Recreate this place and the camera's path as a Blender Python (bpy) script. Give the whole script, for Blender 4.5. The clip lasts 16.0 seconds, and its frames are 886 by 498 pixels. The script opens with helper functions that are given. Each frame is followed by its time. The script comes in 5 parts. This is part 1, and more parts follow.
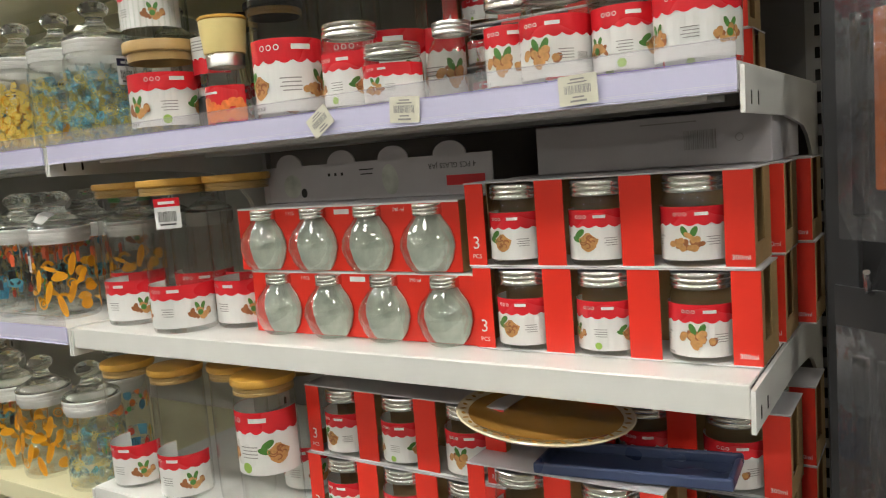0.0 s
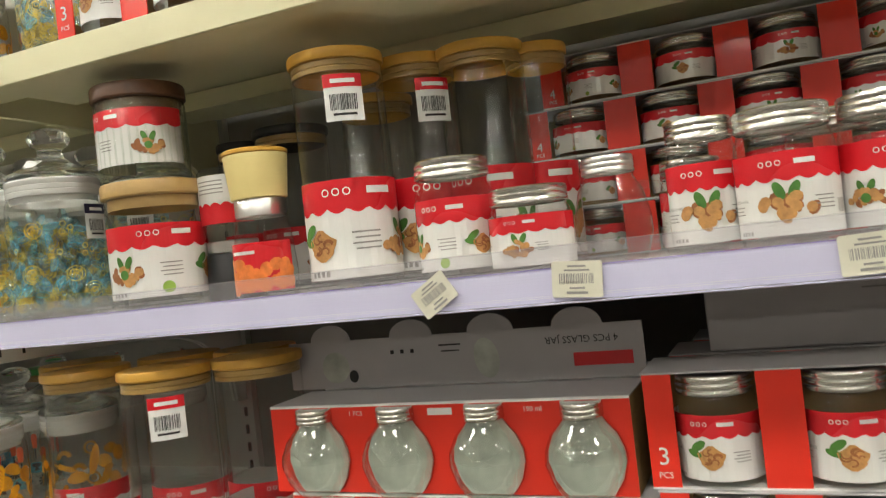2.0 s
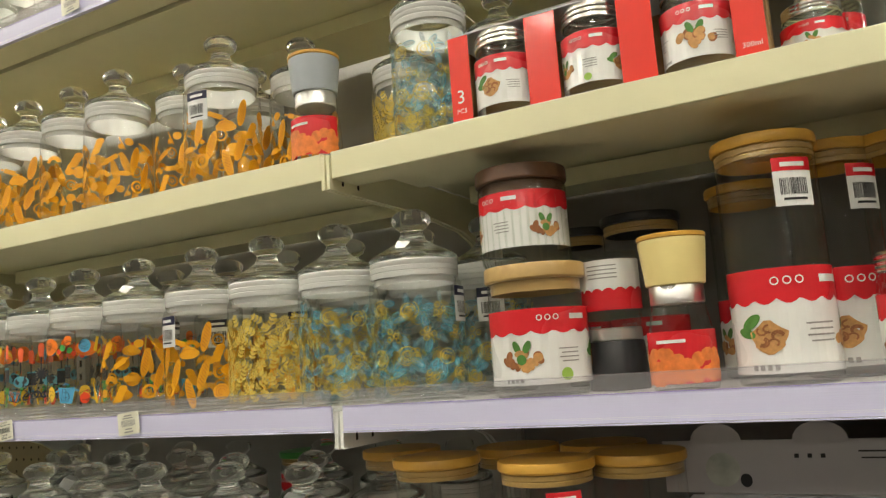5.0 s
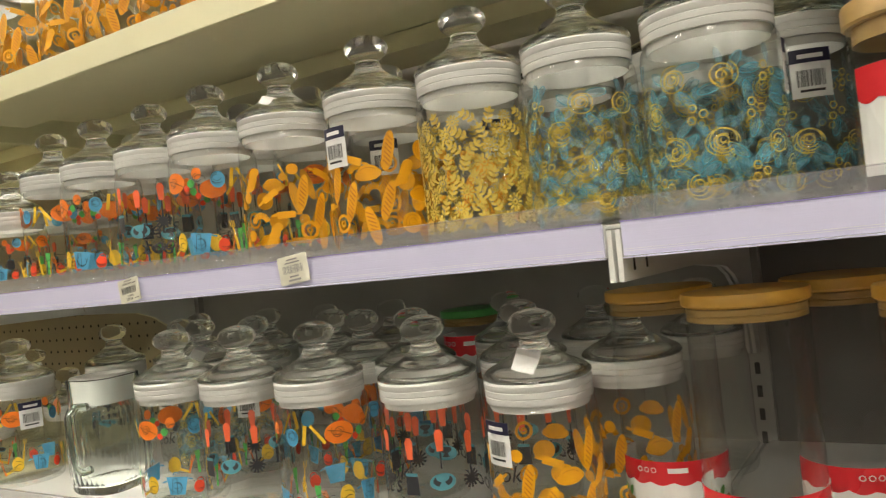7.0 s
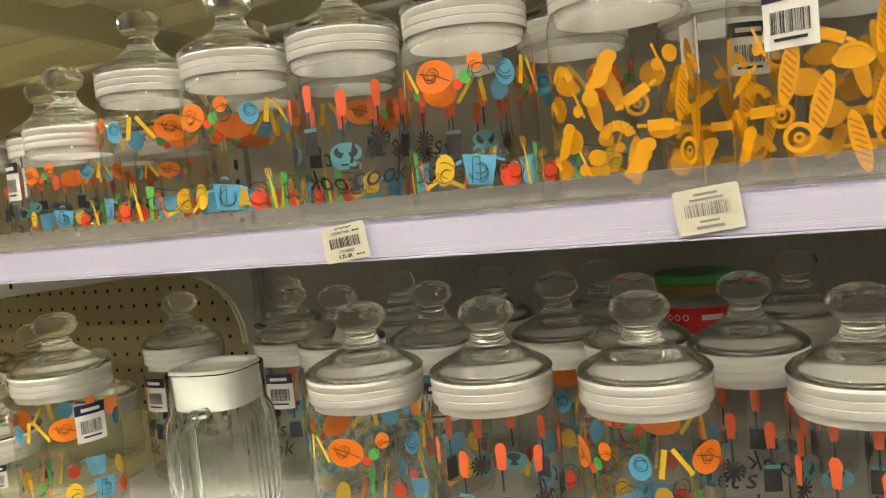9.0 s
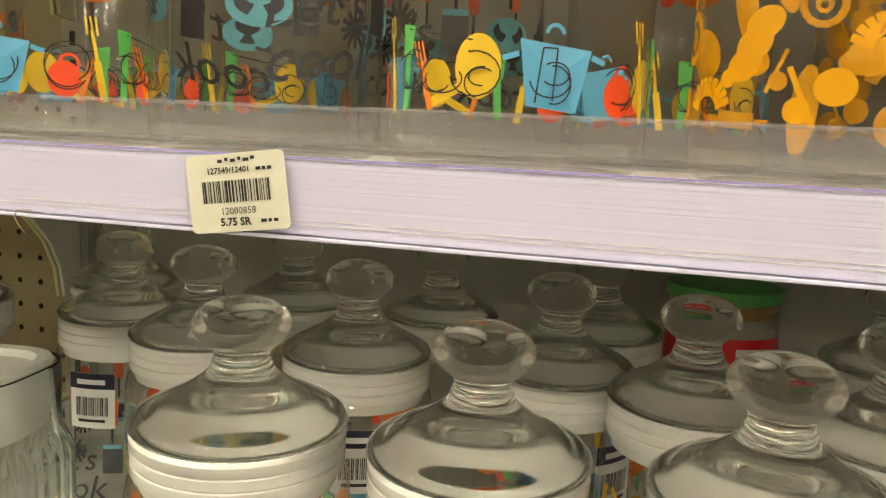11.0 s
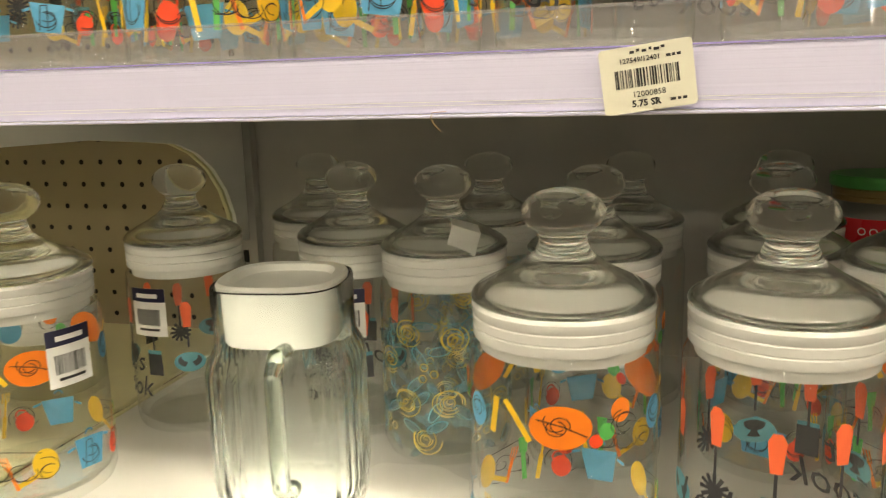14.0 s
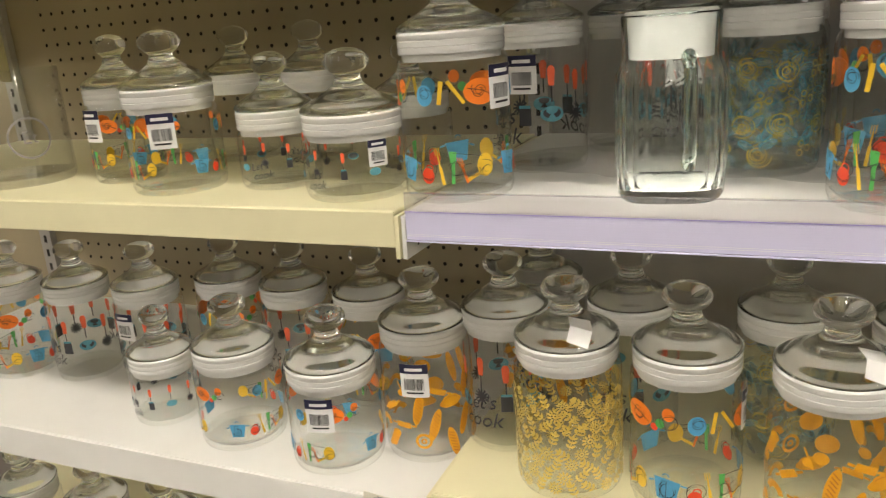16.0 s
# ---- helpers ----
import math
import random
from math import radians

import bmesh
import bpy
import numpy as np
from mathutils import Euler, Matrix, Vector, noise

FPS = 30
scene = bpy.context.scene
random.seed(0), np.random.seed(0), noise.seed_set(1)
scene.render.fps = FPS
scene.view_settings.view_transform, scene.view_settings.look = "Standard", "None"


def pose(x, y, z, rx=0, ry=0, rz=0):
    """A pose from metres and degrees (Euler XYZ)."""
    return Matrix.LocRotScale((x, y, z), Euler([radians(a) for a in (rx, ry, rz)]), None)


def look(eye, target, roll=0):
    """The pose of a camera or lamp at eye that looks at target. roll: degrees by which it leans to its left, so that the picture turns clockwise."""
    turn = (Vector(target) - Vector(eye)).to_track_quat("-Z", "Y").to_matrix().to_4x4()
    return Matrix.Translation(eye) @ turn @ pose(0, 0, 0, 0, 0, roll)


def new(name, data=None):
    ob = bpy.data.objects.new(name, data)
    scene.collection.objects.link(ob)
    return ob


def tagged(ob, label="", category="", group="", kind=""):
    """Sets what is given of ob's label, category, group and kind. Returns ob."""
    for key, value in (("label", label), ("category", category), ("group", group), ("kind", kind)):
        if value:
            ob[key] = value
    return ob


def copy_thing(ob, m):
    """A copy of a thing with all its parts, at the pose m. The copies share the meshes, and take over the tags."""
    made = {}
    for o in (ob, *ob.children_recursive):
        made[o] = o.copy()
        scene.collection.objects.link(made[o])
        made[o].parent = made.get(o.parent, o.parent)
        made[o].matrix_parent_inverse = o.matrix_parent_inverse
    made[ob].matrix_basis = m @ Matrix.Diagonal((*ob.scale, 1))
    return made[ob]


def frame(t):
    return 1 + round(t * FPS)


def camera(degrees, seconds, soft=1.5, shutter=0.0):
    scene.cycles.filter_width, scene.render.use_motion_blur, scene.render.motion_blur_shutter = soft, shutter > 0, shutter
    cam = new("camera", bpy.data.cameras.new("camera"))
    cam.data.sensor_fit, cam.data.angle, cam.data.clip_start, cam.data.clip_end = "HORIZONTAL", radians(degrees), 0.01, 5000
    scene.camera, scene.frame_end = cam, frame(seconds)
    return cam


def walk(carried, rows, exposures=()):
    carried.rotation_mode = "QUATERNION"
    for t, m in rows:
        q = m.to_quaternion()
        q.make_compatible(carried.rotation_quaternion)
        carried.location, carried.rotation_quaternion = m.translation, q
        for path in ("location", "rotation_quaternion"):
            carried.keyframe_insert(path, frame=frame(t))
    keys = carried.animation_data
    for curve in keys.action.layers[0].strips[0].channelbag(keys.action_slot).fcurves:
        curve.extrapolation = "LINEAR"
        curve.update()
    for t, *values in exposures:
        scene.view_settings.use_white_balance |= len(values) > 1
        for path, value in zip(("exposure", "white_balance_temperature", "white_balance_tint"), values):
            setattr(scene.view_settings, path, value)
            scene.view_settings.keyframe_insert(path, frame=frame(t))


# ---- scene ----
cam = camera(58.7, 16.0, soft=1.1, shutter=0.15)
PATH = [
    (0, (1.136, -0.692, 1.315), (0.062, 0.979, 1.086), -4.5),
    (0.5, (1.041, -0.722, 1.325), (0.078, 1.020, 1.129), -5.6),
    (1, (0.992, -0.727, 1.333), (0.095, 1.053, 1.178), -6.4),
    (1.5, (0.903, -0.676, 1.355), (0.060, 1.136, 1.270), -6.8),
    (2, (0.802, -0.580, 1.395), (0.018, 1.259, 1.416), -6.4),
    (2.5, (0.762, -0.550, 1.426), (0.035, 1.308, 1.565), -5.6),
    (3, (0.719, -0.558, 1.444), (0.015, 1.300, 1.673), -4.9),
    (3.5, (0.661, -0.585, 1.452), (-0.071, 1.254, 1.737), -4.5),
    (4, (0.592, -0.624, 1.446), (-0.205, 1.182, 1.764), -4.2),
    (4.5, (0.539, -0.661, 1.437), (-0.341, 1.107, 1.750), -4.2),
    (5, (0.508, -0.688, 1.417), (-0.429, 1.056, 1.697), -4.2),
    (5.2, (0.495, -0.690, 1.402), (-0.470, 1.042, 1.658), -4.3),
    (7.5, (0.088, -0.542, 1.371), (-0.987, 1.144, 1.342), -6.6),
    (7.8, (0.010, -0.554, 1.371), (-1.020, 1.160, 1.338), -6.6),
    (8.2, (-0.109, -0.561, 1.391), (-1.072, 1.190, 1.327), -7.0),
    (10.5, (-0.393, -0.274, 1.386), (-0.920, 1.643, 1.168), 1.2),
    (11, (-0.431, -0.244, 1.386), (-0.931, 1.673, 1.109), 2.8),
    (11.5, (-0.465, -0.223, 1.394), (-0.952, 1.686, 1.050), 3.5),
    (12, (-0.504, -0.192, 1.394), (-1.013, 1.712, 1.053), 3.6),
    (12.5, (-0.529, -0.170, 1.395), (-1.044, 1.732, 1.053), 3.4),
    (13, (-0.531, -0.174, 1.397), (-1.047, 1.726, 1.043), 2.3),
    (13.5, (-0.537, -0.220, 1.375), (-1.039, 1.680, 1.001), 0.4),
    (14, (-0.561, -0.341, 1.361), (-1.074, 1.553, 0.972), -1.5),
    (14.5, (-0.604, -0.447, 1.341), (-1.159, 1.425, 0.911), -3.3),
    (15, (-0.646, -0.529, 1.295), (-1.277, 1.313, 0.834), -4.2),
    (15.5, (-0.660, -0.570, 1.277), (-1.349, 1.238, 0.769), -4.4),
    (16, (-0.688, -0.604, 1.262), (-1.477, 1.145, 0.699), -4.4),
]
walk(cam, [(t, look(eye, target, roll)) for t, eye, target, roll in PATH],
     [(0, -0.35, 5750, 7), (2, -0.3, 6000, 6), (5, -0.45, 6200, 5), (7.5, -0.25, 6350, 8), (10.5, -0.05, 7050, 4), (12.5, 0.0, 7150, 4), (14, 0.0, 7100, 6), (16, -0.3, 6250, 12)])

# ---- light ----
world = bpy.data.worlds.new("store_air")
scene.world = world
world.use_nodes = True
world.node_tree.nodes["Background"].inputs[0].default_value = (0.9, 0.86, 0.78, 1)
world.node_tree.nodes["Background"].inputs[1].default_value = 0.05
scene.cycles.transparent_max_bounces = 40
scene.cycles.sample_clamp_direct, scene.cycles.sample_clamp_indirect = 0, 0
scene.cycles.max_bounces, scene.cycles.transmission_bounces, scene.cycles.glossy_bounces = 28, 28, 8

Z2A, Z2B, Z2C = 0.846, 0.815, 0.798
Z3, Z4, Z5, Z6 = 1.100, 1.376, 1.654, 1.955
CEIL = 4.0
PANEL_GLOW = 120


# ---- materials ----
def nodes_of(name):
    m = bpy.data.materials.new(name)
    m.use_nodes = True
    nt = m.node_tree
    return m, nt, nt.nodes, nt.links, nt.nodes["Principled BSDF"]


def mat(name, col, rough=0.5, metal=0.0, vary=0.08, scale=60.0, bump=0.0, stretch=(1, 1, 1), trans=0.0, coat=0.0, stain=0.0, stain_col=(0.2, 0.16, 0.1), ridge=0.001, alpha=1.0):
    m, nt, n, l, p = nodes_of(name)
    tc = n.new("ShaderNodeTexCoord")
    mp = n.new("ShaderNodeMapping")
    mp.inputs["Scale"].default_value = stretch
    l.new(tc.outputs["Object"], mp.inputs[0])
    nz = n.new("ShaderNodeTexNoise")
    nz.inputs["Scale"].default_value, nz.inputs["Detail"].default_value = scale, 5
    l.new(mp.outputs[0], nz.inputs["Vector"])
    big = n.new("ShaderNodeTexNoise")
    big.inputs["Scale"].default_value, big.inputs["Detail"].default_value = scale / 9, 3
    l.new(mp.outputs[0], big.inputs["Vector"])
    add = n.new("ShaderNodeMath")
    add.operation = "ADD"
    l.new(nz.outputs[0], add.inputs[0])
    l.new(big.outputs[0], add.inputs[1])
    mr = n.new("ShaderNodeMapRange")
    mr.inputs[1].default_value, mr.inputs[2].default_value = 0.6, 1.4
    mr.inputs[3].default_value, mr.inputs[4].default_value = 1 - vary, 1 + vary
    l.new(add.outputs[0], mr.inputs[0])
    mix = n.new("ShaderNodeMix")
    mix.data_type, mix.blend_type = "RGBA", "MULTIPLY"
    mix.inputs[0].default_value = 1
    mix.inputs[6].default_value = (*col, 1)
    l.new(mr.outputs[0], mix.inputs[7])
    last = mix.outputs[2]
    if stain:
        sn = n.new("ShaderNodeTexNoise")
        sn.inputs["Scale"].default_value, sn.inputs["Detail"].default_value = 7, 8
        l.new(tc.outputs["Object"], sn.inputs["Vector"])
        sr = n.new("ShaderNodeMapRange")
        sr.inputs[1].default_value, sr.inputs[2].default_value, sr.inputs[4].default_value = 0.58, 0.8, stain
        l.new(sn.outputs[0], sr.inputs[0])
        sm = n.new("ShaderNodeMix")
        sm.data_type = "RGBA"
        l.new(sr.outputs[0], sm.inputs[0])
        l.new(last, sm.inputs[6])
        sm.inputs[7].default_value = (*stain_col, 1)
        last = sm.outputs[2]
    l.new(last, p.inputs["Base Color"])
    rr = n.new("ShaderNodeMapRange")
    rr.inputs[1].default_value, rr.inputs[2].default_value = 0.3, 0.7
    rr.inputs[3].default_value, rr.inputs[4].default_value = max(0.02, rough * 0.8), min(1, rough * 1.2)
    l.new(big.outputs[0], rr.inputs[0])
    l.new(rr.outputs[0], p.inputs["Roughness"])
    p.inputs["Metallic"].default_value = metal
    p.inputs["Alpha"].default_value = alpha
    p.inputs["Transmission Weight"].default_value = trans
    p.inputs["Coat Weight"].default_value = coat
    if bump:
        b = n.new("ShaderNodeBump")
        b.inputs["Strength"].default_value, b.inputs["Distance"].default_value = bump, ridge
        l.new(nz.outputs[0], b.inputs["Height"])
        l.new(b.outputs[0], p.inputs["Normal"])
        l.new(b.outputs[0], p.inputs["Coat Normal"])
    p.inputs["Coat Roughness"].default_value = 0.08
    return m


def thin_glass(name, tint, base=0.05, rough=0.03, top=0.9, wave=0.04, haze=0.0, haze_col=(0.8, 0.8, 0.85), flat=False, ridge=False):
    """A thin clear wall: seen through, with mirror gloss that grows towards grazing view."""
    m, nt, n, l, p = nodes_of(name)
    n.remove(p)
    out = n["Material Output"]
    tr = n.new("ShaderNodeBsdfTransparent")
    tr.inputs[0].default_value = (*tint, 1)
    gl = n.new("ShaderNodeBsdfGlossy")
    gl.inputs["Roughness"].default_value = rough
    tc = n.new("ShaderNodeTexCoord")
    nz = n.new("ShaderNodeTexNoise")
    nz.inputs["Scale"].default_value = 1 if ridge else 45
    rm = n.new("ShaderNodeMapping")
    rm.inputs["Scale"].default_value = (0.2, 0.2, 900) if ridge else (1, 1, 1)
    l.new(tc.outputs["Object"], rm.inputs[0])
    l.new(rm.outputs[0], nz.inputs["Vector"])
    b = n.new("ShaderNodeBump")
    b.inputs["Strength"].default_value, b.inputs["Distance"].default_value = wave, 0.004
    l.new(nz.outputs[0], b.inputs["Height"])
    l.new(b.outputs[0], gl.inputs["Normal"])
    lw = n.new("ShaderNodeLayerWeight")
    lw.inputs[0].default_value = 0.5
    pw = n.new("ShaderNodeMath")
    pw.operation = "POWER"
    pw.inputs[1].default_value = 4
    l.new(lw.outputs["Facing"], pw.inputs[0])
    mr = n.new("ShaderNodeMapRange")
    mr.inputs[3].default_value, mr.inputs[4].default_value = base, top
    l.new(pw.outputs[0], mr.inputs[0])
    mix = n.new("ShaderNodeMixShader")
    l.new(mr.outputs[0], mix.inputs[0])
    l.new(tr.outputs[0], mix.inputs[1])
    l.new(gl.outputs[0], mix.inputs[2])
    last = mix.outputs[0]
    if haze:
        df = n.new("ShaderNodeBsdfPrincipled")
        df.inputs["Base Color"].default_value, df.inputs["Roughness"].default_value = (*haze_col, 1), 0.3
        mp = n.new("ShaderNodeMapping")
        mp.inputs["Scale"].default_value = (40, 40, 40) if flat else (0.3, 1, 260)
        l.new(tc.outputs["Object"], mp.inputs[0])
        st = n.new("ShaderNodeTexNoise")
        st.inputs["Scale"].default_value = 1.0
        l.new(mp.outputs[0], st.inputs["Vector"])
        hr = n.new("ShaderNodeMapRange")
        hr.inputs[1].default_value, hr.inputs[2].default_value = 0.35, 0.65
        hr.inputs[3].default_value, hr.inputs[4].default_value = haze * 0.7, haze * 1.3
        l.new(st.outputs[0], hr.inputs[0])
        m2 = n.new("ShaderNodeMixShader")
        l.new(hr.outputs[0], m2.inputs[0])
        l.new(last, m2.inputs[1])
        l.new(df.outputs[0], m2.inputs[2])
        last = m2.outputs[0]
    l.new(last, out.inputs[0])
    return m


def solid_glass(name, col, rough=0.0, ior=1.45):
    m, nt, n, l, p = nodes_of(name)
    n.remove(p)
    g = n.new("ShaderNodeBsdfGlass")
    g.inputs["Color"].default_value, g.inputs["Roughness"].default_value, g.inputs["IOR"].default_value = (*col, 1), rough, ior
    l.new(g.outputs[0], n["Material Output"].inputs[0])
    return m


GLASS = thin_glass("clear_glass", (0.985, 0.99, 0.98), base=0.04, rough=0.06, wave=0.02)
GLASS_BASE = thin_glass("thick_base_glass", (0.95, 0.965, 0.94), base=0.11, rough=0.05, wave=0.3)
GLASS_LID = solid_glass("clear_lid_glass", (0.985, 0.99, 0.98), rough=0.08, ior=1.47)
GLASS_GREEN = solid_glass("greenish_glass", (0.982, 0.995, 0.988), rough=0.05, ior=1.47)
GLASS_RIB = thin_glass("ribbed_glass", (0.9, 0.93, 0.9), base=0.07, wave=0.3)
# The pale haze paints in the reflections that whiten the clear lip.
LIP = thin_glass("clear_lip_painted_glare", (0.95, 0.945, 0.96), base=0.06, rough=0.18, haze=0.09, haze_col=(0.84, 0.82, 0.86), wave=0.06, ridge=True)
BAG = thin_glass("crinkled_clear_bag", (0.7, 0.7, 0.72), base=0.12, rough=0.12, wave=0.9, haze=0.25, haze_col=(0.13, 0.13, 0.14), flat=True)
KNOB = solid_glass("solid_clear_glass", (0.94, 0.975, 0.95), ior=1.47)
GASKET = mat("milky_gasket", (0.70, 0.70, 0.675), 0.22, vary=0.03, scale=40, trans=0.12)
WHITE_STEEL = mat("white_painted_steel", (0.78, 0.78, 0.75), 0.32, vary=0.03, scale=25, bump=0.05, stain=0.12, stain_col=(0.45, 0.42, 0.36))
CREAM_STEEL = mat("cream_painted_steel", (0.76, 0.72, 0.47), 0.35, vary=0.03, scale=25, bump=0.05, stain=0.12, stain_col=(0.42, 0.38, 0.26))
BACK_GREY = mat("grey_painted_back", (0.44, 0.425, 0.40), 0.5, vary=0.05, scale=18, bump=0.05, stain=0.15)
# Same grey paint, with the shade deep in this bay put into the colour.
BACK_SHADED = mat("shaded_painted_back", (0.21, 0.20, 0.19), 0.5, vary=0.05, scale=18, bump=0.05, stain=0.15)
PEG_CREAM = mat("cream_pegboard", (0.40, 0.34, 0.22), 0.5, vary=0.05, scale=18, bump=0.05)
HOLE = mat("dark_hole", (0.015, 0.013, 0.01), 0.9)
LILAC = mat("lilac_plastic_strip", (0.66, 0.645, 0.87), 0.25, vary=0.012, scale=1.0, stretch=(0.3, 0.3, 900), bump=0.2, ridge=0.001, coat=1.0)
LILAC_LINE = mat("violet_line", (0.36, 0.30, 0.72), 0.3, vary=0.1, scale=30)
PAPER = mat("cream_paper", (0.72, 0.70, 0.585), 0.6, vary=0.04, scale=120, bump=0.06)
WHITE_PAPER = mat("white_paper", (0.80, 0.80, 0.79), 0.5, vary=0.03, scale=90, bump=0.04)
INK = mat("black_ink", (0.018, 0.017, 0.018), 0.5, vary=0.1)
GREY_INK = mat("grey_ink", (0.30, 0.29, 0.28), 0.5)
NAVY = mat("navy_print", (0.012, 0.012, 0.045), 0.4)
RED = mat("red_print", (0.66, 0.018, 0.028), 0.28, vary=0.06, scale=30, coat=0.3)
RED_CARD = mat("red_card", (0.78, 0.034, 0.016), 0.33, vary=0.06, scale=25, bump=0.05, coat=0.2)
LABEL_WHITE = mat("label_white", (0.78, 0.78, 0.76), 0.3, vary=0.03, coat=0.25)
BROWN = mat("nut_brown", (0.30, 0.11, 0.035), 0.5, vary=0.35, scale=260)
TAN = mat("nut_tan", (0.52, 0.27, 0.09), 0.5, vary=0.35, scale=260)
LEAF = mat("leaf_green_print", (0.07, 0.20, 0.03), 0.5, vary=0.3, scale=200)
LIME = mat("lime_print", (0.32, 0.50, 0.08), 0.5)
ORANGE_FRUIT = mat("apricot_print", (0.72, 0.20, 0.04), 0.45, vary=0.35, scale=150)
P_ORANGE = mat("orange_print", (0.86, 0.21, 0.015), 0.4, vary=0.08)
P_RED = mat("vermilion_print", (0.80, 0.07, 0.02), 0.4, vary=0.08)
P_AMBER = mat("amber_print", (0.80, 0.375, 0.003), 0.4, vary=0.10, alpha=0.92)
P_YELLOW = mat("yellow_print", (0.80, 0.52, 0.03), 0.4, vary=0.08)
P_PALE = mat("pale_gold_print", (0.68, 0.50, 0.09), 0.4, vary=0.12, alpha=0.9)
P_GOLD = mat("gold_print", (0.68, 0.50, 0.07), 0.4, vary=0.1)
P_RUST = mat("rust_print", (0.50, 0.17, 0.01), 0.4, vary=0.1)
P_BLUE = mat("sky_blue_print", (0.10, 0.38, 0.62), 0.4, vary=0.08)
P_TEAL = mat("teal_print", (0.10, 0.31, 0.38), 0.4, vary=0.15)
P_WASH = mat("teal_wash_print", (0.14, 0.40, 0.50), 0.4, vary=0.2, scale=90, alpha=0.34)
P_GREEN = mat("green_print", (0.10, 0.45, 0.10), 0.4)
P_CORAL = mat("coral_print", (0.82, 0.14, 0.05), 0.4)
P_DARK = mat("charcoal_print", (0.035, 0.035, 0.04), 0.4)
SILVER = mat("brushed_tin_lid", (0.72, 0.71, 0.67), 0.24, metal=1.0, vary=0.05, scale=60)
STEEL = mat("polished_steel", (0.74, 0.73, 0.71), 0.30, metal=1.0, vary=0.05)
BAMBOO = mat("bamboo_lid", (0.62, 0.345, 0.05), 0.42, vary=0.14, scale=14, stretch=(1, 9, 9), bump=0.1)
WALNUT = mat("dark_wood_lid", (0.13, 0.06, 0.03), 0.45, vary=0.25, scale=14, stretch=(1, 9, 9), bump=0.1)
GOLD = mat("gold_wood_lid", (0.50, 0.33, 0.12), 0.35, vary=0.15, scale=14, stretch=(1, 9, 9))
SILICONE = mat("lid_stopper_ring", (0.42, 0.27, 0.085), 0.4, vary=0.1)
BLACK_PLASTIC = mat("black_plastic", (0.022, 0.022, 0.024), 0.35, vary=0.1)
YELLOW_PLASTIC = mat("pale_yellow_plastic", (0.80, 0.66, 0.28), 0.38, vary=0.04)
GREY_PLASTIC = mat("grey_plastic", (0.36, 0.39, 0.42), 0.4, vary=0.04)
WHITE_PLASTIC = mat("white_plastic", (0.80, 0.81, 0.78), 0.35, vary=0.03, scale=30)
CARD = mat("brown_cardboard", (0.36, 0.24, 0.10), 0.75, vary=0.12, scale=50, stretch=(1, 1, 5), bump=0.2)
GREY_CARD = mat("grey_card", (0.50, 0.48, 0.50), 0.5, vary=0.05, scale=30, bump=0.05)
BULB = thin_glass("bulb_glass", (0.86, 0.89, 0.86), base=0.13, haze=0.0, wave=0.2)
# The strong mottling paints in bright spots of the bulb glass.
LINER = mat("pale_liner", (0.52, 0.545, 0.49), 0.35, vary=0.45, scale=45)
AMBER_GLAZE = mat("amber_glaze", (0.42, 0.22, 0.045), 0.15, vary=0.18, scale=20, coat=0.6)
CREAM_GLAZE = mat("cream_glaze", (0.72, 0.62, 0.42), 0.2, vary=0.08, coat=0.5)
BLUE_TRAY = mat("slate_blue_plastic", (0.055, 0.075, 0.16), 0.3, vary=0.1)
WIRE = mat("chrome_wire", (0.65, 0.65, 0.66), 0.2, metal=1.0)
# Floor and walls stay unseen; their tones are lowered to limit bounced light.
FLOOR = mat("floor_tile", (0.17, 0.155, 0.135), 0.25, vary=0.08, scale=6)
WALL = mat("cream_wall", (0.28, 0.255, 0.215), 0.7, vary=0.05, scale=8, bump=0.1)
CEILING = mat("white_ceiling", (0.84, 0.83, 0.80), 0.8, vary=0.04, scale=8)
POST = mat("dark_upright_and_backdrop", (0.03, 0.03, 0.032), 0.5, vary=0.1)


